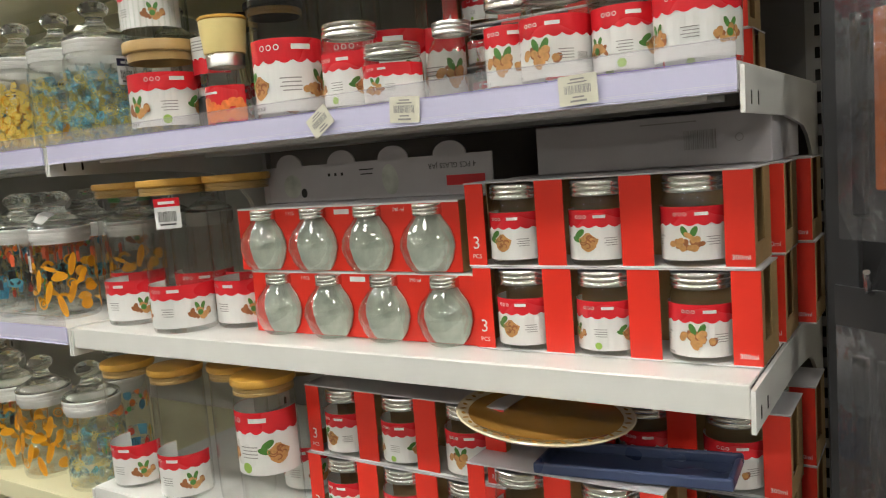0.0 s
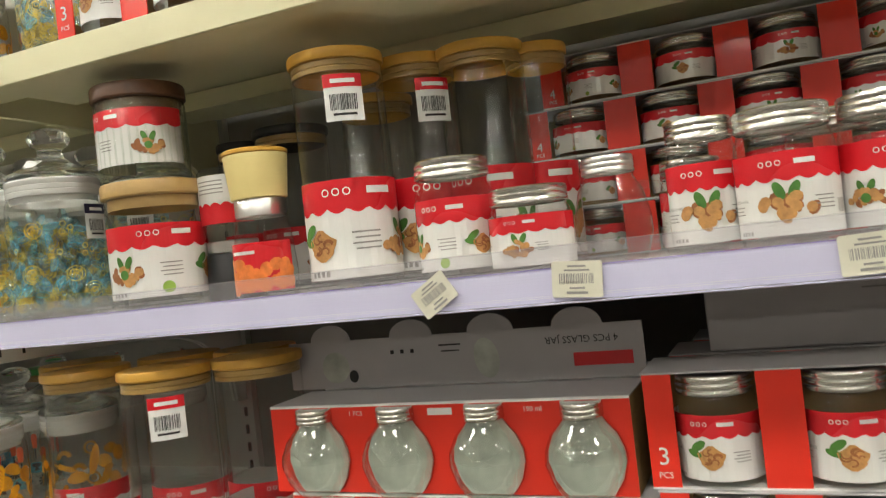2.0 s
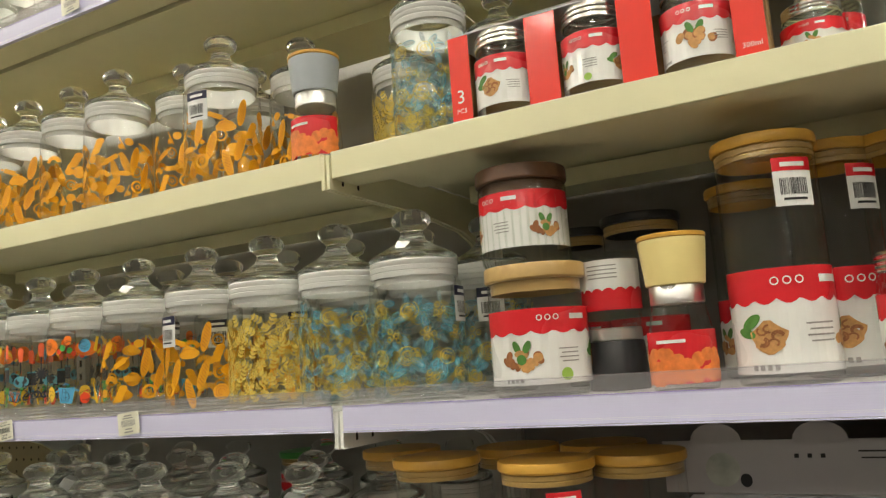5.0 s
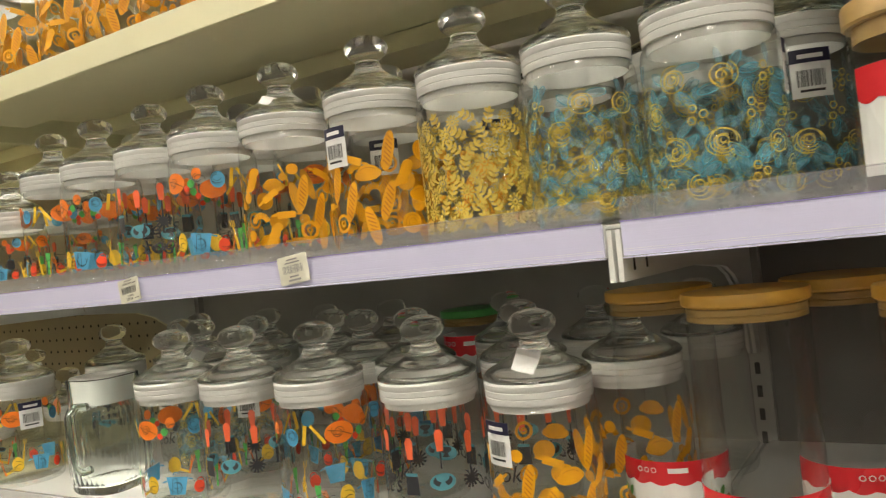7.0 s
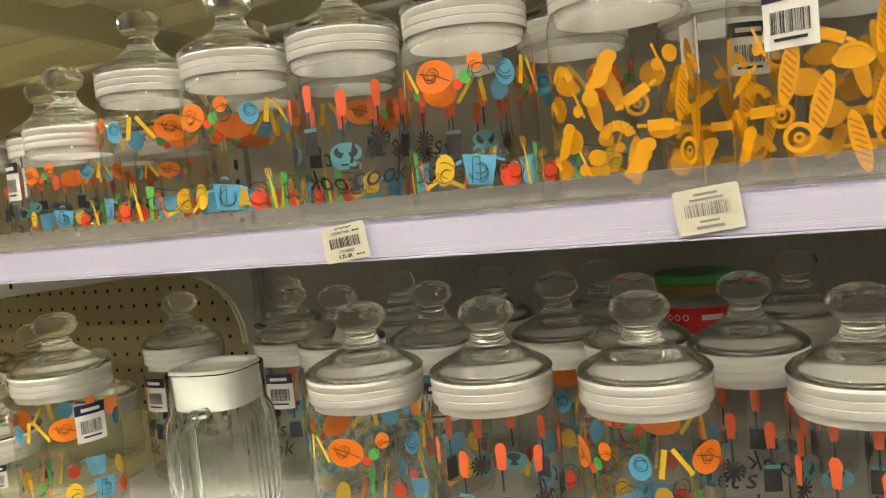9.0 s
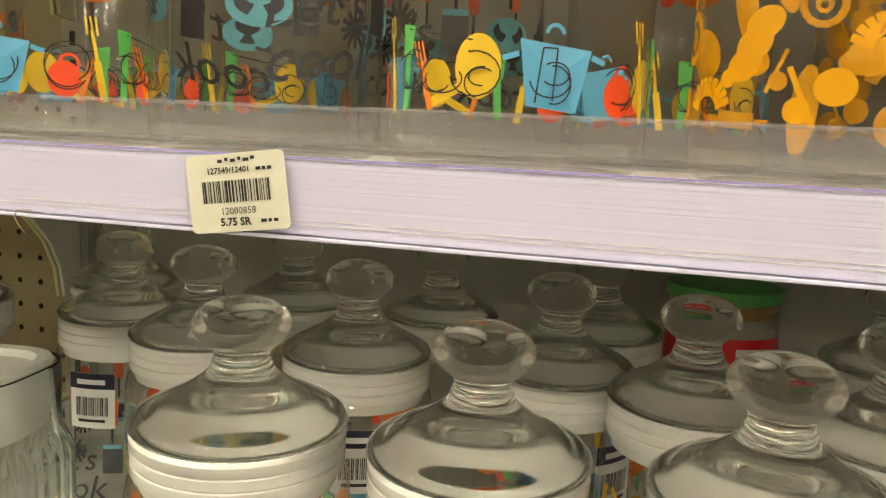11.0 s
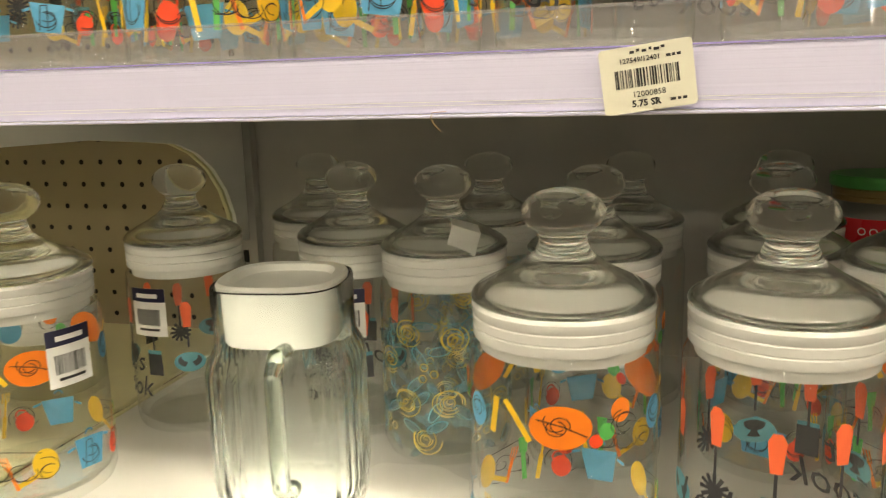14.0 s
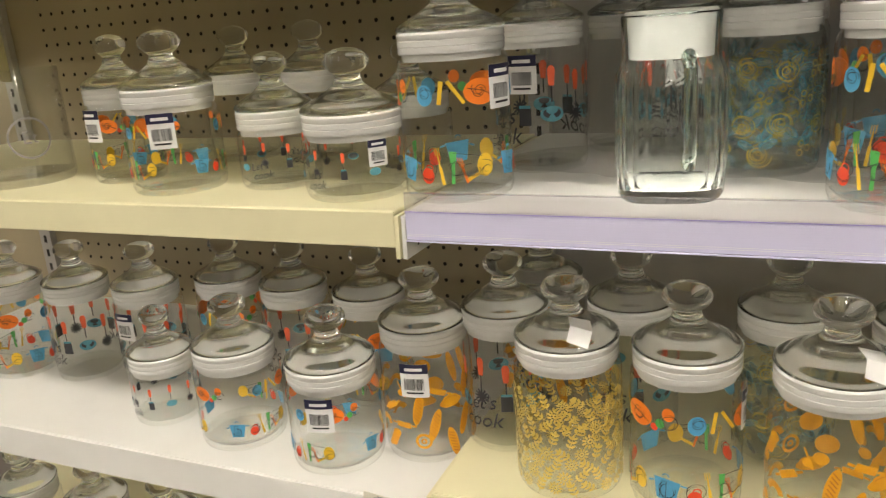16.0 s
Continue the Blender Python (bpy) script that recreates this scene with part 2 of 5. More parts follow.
# ---- mesh building ----
class Geo:
    def __init__(self):
        self.v, self.f = [], []

    def add(self, verts, faces):
        o = len(self.v)
        self.v += [tuple(p) for p in verts]
        self.f += [tuple(o + i for i in f) for f in faces]
        return self

    def join(self, other, m=None):
        vs = other.v if m is None else [tuple(m @ Vector(p)) for p in other.v]
        return self.add(vs, other.f)

    def box(self, x0, x1, y0, y1, z0, z1, bev=0.0):
        if bev <= 0:
            vs = [(x, y, z) for z in (z0, z1) for y in (y0, y1) for x in (x0, x1)]
            return self.add(vs, [(0, 2, 3, 1), (4, 5, 7, 6), (0, 1, 5, 4), (2, 6, 7, 3), (0, 4, 6, 2), (1, 3, 7, 5)])
        bm = bmesh.new()
        bmesh.ops.create_cube(bm, size=1)
        for q in bm.verts:
            q.co = ((x0 + x1) / 2 + q.co.x * (x1 - x0), (y0 + y1) / 2 + q.co.y * (y1 - y0), (z0 + z1) / 2 + q.co.z * (z1 - z0))
        bmesh.ops.bevel(bm, geom=bm.edges[:], offset=bev, segments=2, affect="EDGES", profile=0.5)
        bm.verts.index_update()
        self.add([q.co[:] for q in bm.verts], [[q.index for q in f.verts] for f in bm.faces])
        bm.free()
        return self

    def lathe(self, prof, n=40, squash=1.0, power=2.0):
        """Turns (radius, z) pairs round the z axis; power above 2 squares the round off."""
        rows, vs, fs = [], [], []
        for r, z in prof:
            if r < 1e-6:
                rows.append([len(vs)])
                vs.append((0, 0, z))
            else:
                row = []
                for i in range(n):
                    a = 2 * math.pi * (i + 0.5) / n
                    c, s = math.cos(a), math.sin(a)
                    k = (abs(c) ** power + abs(s) ** power) ** (-1 / power)
                    row.append(len(vs))
                    vs.append((r * k * c, r * k * s * squash, z))
                rows.append(row)
        for a, b in zip(rows, rows[1:]):
            for i in range(n):
                j = (i + 1) % n
                if len(a) == 1 and len(b) == 1:
                    continue
                if len(a) == 1:
                    fs.append((a[0], b[j], b[i]))
                elif len(b) == 1:
                    fs.append((a[i], a[j], b[0]))
                else:
                    fs.append((a[i], a[j], b[j], b[i]))
        return self.add(vs, fs)

    def extrude(self, outline, y0, y1):
        """A closed outline of (x, z) pairs, given depth along y."""
        n = len(outline)
        vs = [(x, y0, z) for x, z in outline] + [(x, y1, z) for x, z in outline]
        fs = [tuple(range(n)), tuple(range(2 * n - 1, n - 1, -1))] + [(i, n + i, n + (i + 1) % n, (i + 1) % n) for i in range(n)]
        return self.add(vs, fs)

    def tube(self, pts, r, n=8):
        pts = [Vector(p) for p in pts]
        rings = []
        for i, p in enumerate(pts):
            d = (pts[min(i + 1, len(pts) - 1)] - pts[max(i - 1, 0)]).normalized()
            a = d.orthogonal().normalized() if i == 0 else (rings[-1][1] - d * rings[-1][1].dot(d)).normalized()
            rings.append((p, a, d.cross(a)))
        vs = [p + r * (a * math.cos(2 * math.pi * k / n) + b * math.sin(2 * math.pi * k / n)) for p, a, b in rings for k in range(n)]
        fs = [(i * n + k, i * n + (k + 1) % n, (i + 1) * n + (k + 1) % n, (i + 1) * n + k) for i in range(len(pts) - 1) for k in range(n)]
        fs += [tuple(range(n - 1, -1, -1)), tuple((len(pts) - 1) * n + k for k in range(n))]
        return self.add(vs, fs)


CLEAR = (GLASS, GLASS_BASE, GLASS_LID, GLASS_GREEN, KNOB)


def part(name, g, material, parent=None, label="", smooth=False):
    me = bpy.data.meshes.new(name)
    me.from_pydata(g.v, [], g.f)
    me.materials.append(material)
    if smooth:
        me.polygons.foreach_set("use_smooth", [True] * len(me.polygons))
        me.set_sharp_from_angle(angle=radians(38))
    me.update()
    ob = new(name, me)
    ob.parent = parent
    if material in CLEAR:
        ob.visible_shadow = False
    if label:
        ob["label"] = label
    return ob


def thing(name, label, category, group=""):
    return tagged(new(name), label, category, group)


def structure(name, g, material, label, category):
    return tagged(part(name, g, material), label, category, kind="structure")


# ---- flat and wrapped prints ----
class Ink:
    """Flat shapes in (s, z), wrapped round a jar of radius r, or laid flat facing -y when r is 0."""

    def __init__(self, r=0.0, lift=0.0005, turn=0.0, z0=0.0):
        self.r, self.lift, self.turn, self.z0, self.g = r, lift, turn, z0, Geo()

    def at(self, s, z):
        z += self.z0
        if not self.r:
            return (s, -self.lift, z)
        a = s / self.r + self.turn
        return ((self.r + self.lift) * math.sin(a), -(self.r + self.lift) * math.cos(a), z)

    def poly(self, pts):
        cx, cz = sum(p[0] for p in pts) / len(pts), sum(p[1] for p in pts) / len(pts)
        n = len(pts)
        self.g.add([self.at(cx, cz)] + [self.at(*p) for p in pts], [(0, i + 1, (i + 1) % n + 1) for i in range(n)])
        return self

    def ell(self, cx, cz, a, b, rot=0.0, n=18):
        c, s = math.cos(rot), math.sin(rot)
        return self.poly([(cx + a * math.cos(t) * c - b * math.sin(t) * s, cz + a * math.cos(t) * s + b * math.sin(t) * c) for t in (2 * math.pi * i / n for i in range(n))])

    def bar(self, cx, cz, w, h, rot=0.0):
        """A straight bar, cut into short strips so that it follows the curve."""
        c, s = math.cos(rot), math.sin(rot)
        n = max(1, math.ceil(w / 0.004)) if self.r else 1
        rim = [(w * (i / n - 0.5), z) for i in range(n + 1) for z in (-h / 2, h / 2)]
        self.g.add([self.at(cx + x * c - z * s, cz + x * s + z * c) for x, z in rim], [(2 * i, 2 * i + 2, 2 * i + 3, 2 * i + 1) for i in range(n)])
        return self

    def line(self, pts, w):
        for (x0, z0), (x1, z1) in zip(pts, pts[1:]):
            d = math.hypot(x1 - x0, z1 - z0) or 1e-9
            nx, nz = -(z1 - z0) / d * w / 2, (x1 - x0) / d * w / 2
            self.g.add([self.at(x0 + nx, z0 + nz), self.at(x0 - nx, z0 - nz), self.at(x1 - nx, z1 - nz), self.at(x1 + nx, z1 + nz)], [(0, 1, 2, 3)])
        return self

    def ring(self, cx, cz, r, w, n=14, a0=0.0, a1=6.2832, sq=1.0):
        return self.line([(cx + r * math.cos(a0 + (a1 - a0) * i / n), cz + sq * r * math.sin(a0 + (a1 - a0) * i / n)) for i in range(n + 1)], w)

    def patch(self, s0, s1, z0, z1, n=18, wave=0.0, waves=6, top=False):
        """A sheet from s0 to s1 whose lower (or upper) edge waves."""
        vs, fs = [], []
        for i in range(n + 1):
            s = s0 + (s1 - s0) * i / n
            d = wave * abs(math.sin(math.pi * waves * i / n))
            vs += [self.at(s, z0 - (0 if top else d)), self.at(s, z1 + (d if top else 0))]
        for i in range(n):
            fs.append((2 * i, 2 * i + 2, 2 * i + 3, 2 * i + 1))
        self.g.add(vs, fs)
        return self

    def text(self, words, cx, cz, size, rot=0.0, align="CENTER", bold=0.0, slant=0.0):
        cu = bpy.data.curves.new("words", "FONT")
        cu.body, cu.size, cu.align_x, cu.align_y = words, size, align, "CENTER"
        cu.resolution_u, cu.offset, cu.shear = 2, bold, slant
        ob = bpy.data.objects.new("words", cu)
        scene.collection.objects.link(ob)
        me = bpy.data.meshes.new_from_object(ob.evaluated_get(bpy.context.evaluated_depsgraph_get()))
        c, s = math.cos(rot), math.sin(rot)
        self.g.add([self.at(cx + v.co.x * c - v.co.y * s, cz + v.co.x * s + v.co.y * c) for v in me.vertices], [tuple(p.vertices) for p in me.polygons])
        bpy.data.objects.remove(ob)
        bpy.data.curves.remove(cu)
        bpy.data.meshes.remove(me)
        return self

    def done(self, name, material, parent, label=""):
        return tagged(part(name, self.g, material, parent, label), kind="stuff")


def barcode(ink, cx, cz, w, h, rng, rot=0.0):
    x = -w / 2
    while x < w / 2:
        b = rng.choice((0.012, 0.02, 0.03)) * w
        c, s = math.cos(rot), math.sin(rot)
        ink.bar(cx + x * c, cz + x * s, b, h, rot)
        x += b + rng.choice((0.012, 0.02, 0.03)) * w


def sticker(parent, r, s, z, w=0.030, h=0.038, z0=0.0, head=None, turn=0.0):
    """The small barcode sticker on a jar: a head band over a white field."""
    rng = random.Random(int(s * 9000) + int(z * 1000))
    head = head or NAVY
    a = Ink(r, 0.0016, turn, z0).patch(s - w / 2, s + w / 2, z - h / 2, z + h / 2, n=4)
    st = a.done("barcode_sticker", WHITE_PAPER, parent, "white barcode sticker with a dark head")
    Ink(r, 0.0020, turn, z0).patch(s - w / 2, s + w / 2, z + h * 0.22, z + h / 2, n=4).done("head_band", head, st)
    k = Ink(r, 0.0020, turn, z0)
    barcode(k, s, z - h * 0.1, w * 0.7, h * 0.34, rng)
    k.bar(s, z - h * 0.36, w * 0.6, h * 0.05)
    k.done("barcode", INK, st)
    Ink(r, 0.0024, turn, z0).bar(s, z + h * 0.35, w * 0.62, h * 0.09).done("name_bar", WHITE_PAPER, st)
    return st


# ---- knob-lidded glass jars ----
def scribble(ink, cx, cz, r, rng, n=3, w=0.0005):
    """Loose pen loops round a motif."""
    for _ in range(3):
        a0 = rng.uniform(0, 6)
        ink.ring(cx + rng.uniform(-0.3, 0.3) * r, cz + rng.uniform(-0.3, 0.3) * r, r * rng.uniform(0.5, 1.05), w, 12, a0, a0 + rng.uniform(2.0, 5.5), rng.uniform(0.6, 1.2))


def print_kitchen(jar, r, hb, turn):
    """Colourful pots, pans, kettles and cutlery in two bands, with loose black outlines."""
    rng = random.Random(5)
    k = {c: Ink(r, 0.0006 + 0.0001 * i, turn) for i, c in enumerate(("blue", "yellow", "red", "green", "orange"))}
    ink = Ink(r, 0.0013, turn)
    per = 2 * math.pi * r / 3
    q = min(1.0, hb / 0.13) * 0.92
    for i in range(3):
        o = i * per - per * 1.5
        z = 0.020
        k["blue"].poly([(o + x * q, z + y * q) for x, y in ((0.003, 0.002), (0.021, 0.0), (0.026, 0.022), (0.0, 0.025))])
        k["blue"].ring(o + 0.012 * q, z + 0.027 * q, 0.003 * q, 0.0012, n=8, a1=3.14).bar(o - 0.003 * q, z + 0.019 * q, 0.006 * q, 0.002 * q, 0.3).bar(o + 0.029 * q, z + 0.019 * q, 0.006 * q, 0.002 * q, -0.3)
        k["red"].ell(o + 0.039 * q, z + 0.007 * q, 0.0068 * q, 0.008 * q).ring(o + 0.041 * q, z + 0.014 * q, 0.004 * q, 0.0012, n=8)
        k["yellow"].bar(o + 0.054 * q, z + 0.007 * q, 0.0032 * q, 0.018 * q, 0.16).bar(o + 0.0515 * q, z + 0.022 * q, 0.0016 * q, 0.014 * q, 0.16)
        for d in (-0.0022, 0.0, 0.0022):
            k["yellow"].bar(o + (0.0502 + d) * q, z + 0.031 * q, 0.0009 * q, 0.008 * q, 0.16)
        k["green"].bar(o + 0.065 * q, z + 0.009 * q, 0.0034 * q, 0.020 * q, -0.05).poly([(o + x * q, z + y * q) for x, y in ((0.0625, 0.019), (0.068, 0.019), (0.069, 0.030), (0.0618, 0.031))])
        k["orange"].bar(o + 0.076 * q, z + 0.008 * q, 0.0026 * q, 0.018 * q, 0.3)
        for d in (-0.002, 0.0, 0.002):
            k["orange"].bar(o + (0.0725 + d) * q, z + 0.020 * q, 0.0009 * q, 0.009 * q, 0.3)
        k["yellow"].ell(o + 0.097 * q, z + 0.015 * q, 0.0085 * q, 0.0115 * q).bar(o + 0.085 * q, z + 0.005 * q, 0.014 * q, 0.0036 * q, 0.45)
        for cx in (0.012, 0.039, 0.068, 0.083, 0.097):
            scribble(ink, o + cx * q, z + 0.012 * q, 0.009 * q, rng)
        ink.line([(o + 0.006 * q, z + 0.003 * q), (o + 0.008 * q, z + 0.022 * q), (o + 0.013 * q, z + 0.022 * q), (o + 0.012 * q, z + 0.004 * q)], 0.0005)
        ink.line([(o + 0.066 * q, z + 0.029 * q), (o + 0.095 * q, z + 0.024 * q)], 0.0005)
        t = hb * 0.80
        o += per * 0.35
        k["blue"].ell(o, t - 0.008 * q, 0.0085 * q, 0.010 * q)
        k["yellow"].bar(o + 0.016 * q, t - 0.006 * q, 0.0042 * q, 0.022 * q, -0.16).bar(o + 0.031 * q, t - 0.006 * q, 0.0036 * q, 0.026 * q, 0.62)
        k["orange"].ell(o + 0.055 * q, t - 0.007 * q, 0.0170 * q, 0.0125 * q).bar(o + 0.053 * q, t + 0.004 * q, 0.008 * q, 0.002 * q)
        k["red"].ell(o + 0.074 * q, t - 0.015 * q, 0.004 * q, 0.004 * q)
        k["green"].ell(o + 0.080 * q, t - 0.010 * q, 0.0046 * q, 0.005 * q)
        k["orange"].ell(o + 0.088 * q, t + 0.001 * q, 0.006 * q, 0.007 * q)
        ink.line([(o + 0.042 * q, t - 0.003 * q), (o + 0.056 * q, t - 0.006 * q), (o + 0.069 * q, t - 0.012 * q)], 0.0006)
        for cx in (0.0, 0.053, 0.09):
            scribble(ink, o + cx * q, t - 0.006 * q, 0.008 * q, rng)
    for c, m in zip(k, (P_BLUE, P_YELLOW, P_RED, P_GREEN, P_ORANGE)):
        k[c].done("printed_motif", m, jar)
    ink.done("printed_outline", INK, jar)


def print_utensils(jar, r, hb, turn, words=True):
    """Coral-handled black utensils hanging from the rim over handwriting."""
    co, da, te = Ink(r, 0.0006, turn), Ink(r, 0.0007, turn), Ink(r, 0.0008, turn)
    n = 11
    q = min(1.0, hb / 0.13)
    for i in range(n):
        s = (i - n / 2) * 2 * math.pi * r / n
        t = hb * 0.86 - (0.004 if i % 2 else 0.010) * q
        co.poly([(s - 0.0028 * q, t - 0.020 * q), (s + 0.0028 * q, t - 0.020 * q), (s + 0.0042 * q, t - 0.004 * q), (s + 0.002 * q, t), (s - 0.002 * q, t), (s - 0.0042 * q, t - 0.004 * q)])
        da.bar(s, t - 0.028 * q, 0.0016 * q, 0.016 * q)
        e = t - 0.044 * q
        if i % 3 == 0:
            da.poly([(s - 0.0065 * q, e - 0.009 * q), (s + 0.0065 * q, e - 0.009 * q), (s + 0.0062 * q, e + 0.009 * q), (s - 0.0062 * q, e + 0.009 * q)])
            te.bar(s, e + 0.010 * q, 0.012 * q, 0.003 * q)
        elif i % 3 == 1:
            te.ell(s, e - 0.004 * q, 0.012 * q, 0.008 * q)
            da.ell(s, e - 0.003 * q, 0.009 * q, 0.0055 * q)
        else:
            for b in range(6):
                da.bar(s, e, 0.0022 * q, 0.018 * q, b * math.pi / 6)
    if words:
        w = Ink(r, 0.0009, turn)
        for o in (-0.02, 2 * math.pi * r / 2 - 0.02):
            w.text("Let's", o, hb * 0.43, 0.023 * q, rot=0.14, bold=0.0001, slant=0.35)
            w.text("cook", o + 0.003, hb * 0.28, 0.024 * q, rot=0.10, bold=0.0001, slant=0.35)
        w.done("printed_lettering", P_DARK, jar)
    co.done("printed_handle", P_CORAL, jar)
    da.done("printed_utensil", P_DARK, jar)
    te.done("printed_bowl", P_TEAL, jar)


def print_bread(jar, r, hb, turn):
    """Amber loaves, rolls, pretzels and croissants all round."""
    rng = random.Random(11)
    a, b = Ink(r, 0.0006, turn), Ink(r, 0.0008, turn)
    rows = 4 if hb > 0.1 else 2
    n = 9
    order = [0, 1, 2, 3, 4, 5, 6, 7, 8]
    for j in range(rows):
        rng.shuffle(order)
        for i in range(n):
            s = (i + 0.5 * (j % 2) + rng.uniform(-0.1, 0.1)) * 2 * math.pi * r / n
            z = hb * (0.13 + 0.62 * (j + 0.5) / rows) + rng.uniform(-0.004, 0.004)
            lean, kind = rng.uniform(-0.6, 0.6), order[i]
            if kind == 0:
                a.ell(s, z, 0.0105, 0.0098)
                b.ring(s, z, 0.0072, 0.0006, 12, 0.4, 5.2).ring(s, z, 0.0042, 0.0006, 10, 0.0, 4.8)
            elif kind in (1, 6):
                up = math.pi / 2 + lean * 0.6
                a.ell(s, z, 0.0190, 0.0056, up)
                for d in (-0.012, -0.008, -0.004, 0.0, 0.004, 0.008, 0.012):
                    b.bar(s + d * math.cos(up), z + d * math.sin(up), 0.0082, 0.0011, up + 0.9)
            elif kind == 2:
                a.ring(s, z, 0.0078, 0.0030, 16)
                a.ring(s, z, 0.0026, 0.0020, 8)
            elif kind == 3:
                a.ring(s, z - 0.004, 0.0088, 0.0064, 10, 0.2, 2.94)
                b.line([(s - 0.004, z + 0.001), (s - 0.002, z + 0.006)], 0.0006).line([(s + 0.004, z + 0.001), (s + 0.002, z + 0.006)], 0.0006)
            elif kind == 4:
                a.ell(s, z, 0.0130, 0.0062, 0.25 * lean)
                a.ell(s, z + 0.0038, 0.0095, 0.0050)
                b.ring(s, z + 0.001, 0.0085, 0.0005, 8, 0.5, 2.6, 0.6)
            elif kind == 5:
                a.bar(s, z, 0.018, 0.0068, lean)
                for e in (-1, 1):
                    a.bar(s + e * 0.0125 * math.cos(lean), z + e * 0.0125 * math.sin(lean), 0.006, 0.0024, lean)
            elif kind == 7:
                for e in (-0.0062, 0.0, 0.0062):
                    a.ell(s + e * 0.5, z + e, 0.0066, 0.0050, 0.4)
                a.ell(s - 0.009, z - 0.010, 0.0032, 0.0030)
            else:
                a.ell(s + 0.004, z + 0.003, 0.0060, 0.0056).ell(s - 0.006, z - 0.004, 0.0040, 0.0040)
                a.line([(s - 0.009, z + 0.009), (s - 0.001, z - 0.009)], 0.0018)
    a.done("printed_bread", P_AMBER, jar)
    b.done("printed_line", P_RUST, jar)


def print_flowers(jar, r, hb, turn):
    """Dense pale gold daisies and leafy sprigs."""
    rng = random.Random(21)
    a = Ink(r, 0.0006, turn)
    n, rows = 20, 8
    for i in range(n):
        for j in range(rows):
            s = (i + 0.5 * (j % 2)) * 2 * math.pi * r / n + rng.uniform(-0.0016, 0.0016)
            z = hb * (0.07 + 0.76 * (j + 0.5) / rows) + rng.uniform(-0.0016, 0.0016)
            if (i + 2 * (j // 2)) % 3 == 0:
                q = rng.uniform(0.85, 1.25)
                a.ring(s, z, 0.0017 * q, 0.0014 * q, 8)
                for p in range(11):
                    a.ell(s + 0.0046 * q * math.cos(p * 0.571), z + 0.0046 * q * math.sin(p * 0.571), 0.0020 * q, 0.0010 * q, p * 0.571, n=6)
            else:
                lean = rng.choice((-0.9, -0.3, 0.4, 1.0)) + math.pi / 2
                c, d = math.cos(lean), math.sin(lean)
                a.line([(s - 0.0075 * c, z - 0.0075 * d), (s + 0.0060 * c, z + 0.0060 * d)], 0.0008)
                a.ell(s + 0.0078 * c, z + 0.0078 * d, 0.0026, 0.0014, lean, n=6)
                for e in (-0.0045, 0.0, 0.0042):
                    for side in (-1, 1):
                        b = lean + side * 0.85
                        a.ell(s + e * c + 0.0032 * math.cos(b), z + e * d + 0.0032 * math.sin(b), 0.0027, 0.0014, b, n=6)
    a.done("printed_daisy", P_PALE, jar)


def print_roses(jar, r, hb, turn):
    """Looped gold roses over teal leaves."""
    rng = random.Random(31)
    t, g, o = Ink(r, 0.0005, turn), Ink(r, 0.0008, turn), Ink(r, 0.0007, turn)
    n, rows = 9, 4
    for j in range(rows):
        for i in range(n):
            s = (i + 0.5 * (j % 2)) * 2 * math.pi * r / n + rng.uniform(-0.004, 0.004)
            z = hb * (0.09 + 0.74 * (j + 0.5) / rows) + rng.uniform(-0.003, 0.003)
            for p in range(5):
                a = rng.uniform(0, 6.28)
                b = a + rng.uniform(-0.5, 0.5)
                t.ell(s + 0.014 * math.cos(a), z + 0.013 * math.sin(a), 0.0078, 0.0027, b, n=8)
                if p < 2:
                    o.line([(s + 0.013 * math.cos(a) + 0.0085 * math.cos(v) * math.cos(b) - 0.0034 * math.sin(v) * math.sin(b), z + 0.012 * math.sin(a) + 0.0085 * math.cos(v) * math.sin(b) + 0.0034 * math.sin(v) * math.cos(b)) for v in (0.7 * k for k in range(10))], 0.0006)
            if rng.random() < 0.55:
                R = rng.uniform(0.0095, 0.0120)
                for q in (1.0, 0.78, 0.56, 0.36, 0.18):
                    a0 = rng.uniform(0, 6.28)
                    g.ring(s + rng.uniform(-0.0012, 0.0012), z + rng.uniform(-0.0012, 0.0012), R * q, 0.0007, 12, a0, a0 + rng.uniform(3.6, 6.1), rng.uniform(0.8, 1.0))
            else:
                for p in range(0, 6, 2):
                    g.ring(s + 0.005 * math.cos(p), z + 0.005 * math.sin(p), 0.003, 0.0008, 6)
    t.done("printed_leaf", P_WASH, jar)
    o.done("leaf_outline", P_TEAL, jar)
    g.done("printed_rose", P_GOLD, jar)


def print_badge(jar, r, hb, turn):
    g = Ink(r, 0.0007, turn)
    for s in (-0.03, 0.07):
        g.ring(s, hb * 0.42, 0.024, 0.0025, 24)
        g.text("Et", s, hb * 0.42, 0.022)
    for s in (0.01, 0.022, 0.034):
        g.bar(s, hb * 0.5, 0.006, 0.028)
    g.done("printed_badge", GREY_INK, jar)


PRINTS = {
    "kitchen": (print_kitchen, "colourful printed pots"),
    "utensils": (print_utensils, "coral and black printed utensils"),
    "bread": (print_bread, "amber printed breads"),
    "flowers": (print_flowers, "pale gold printed daisies"),
    "roses": (print_roses, "gold roses on teal leaves"),
    "plain": (None, "plain clear walls"),
}
made_jars = {}


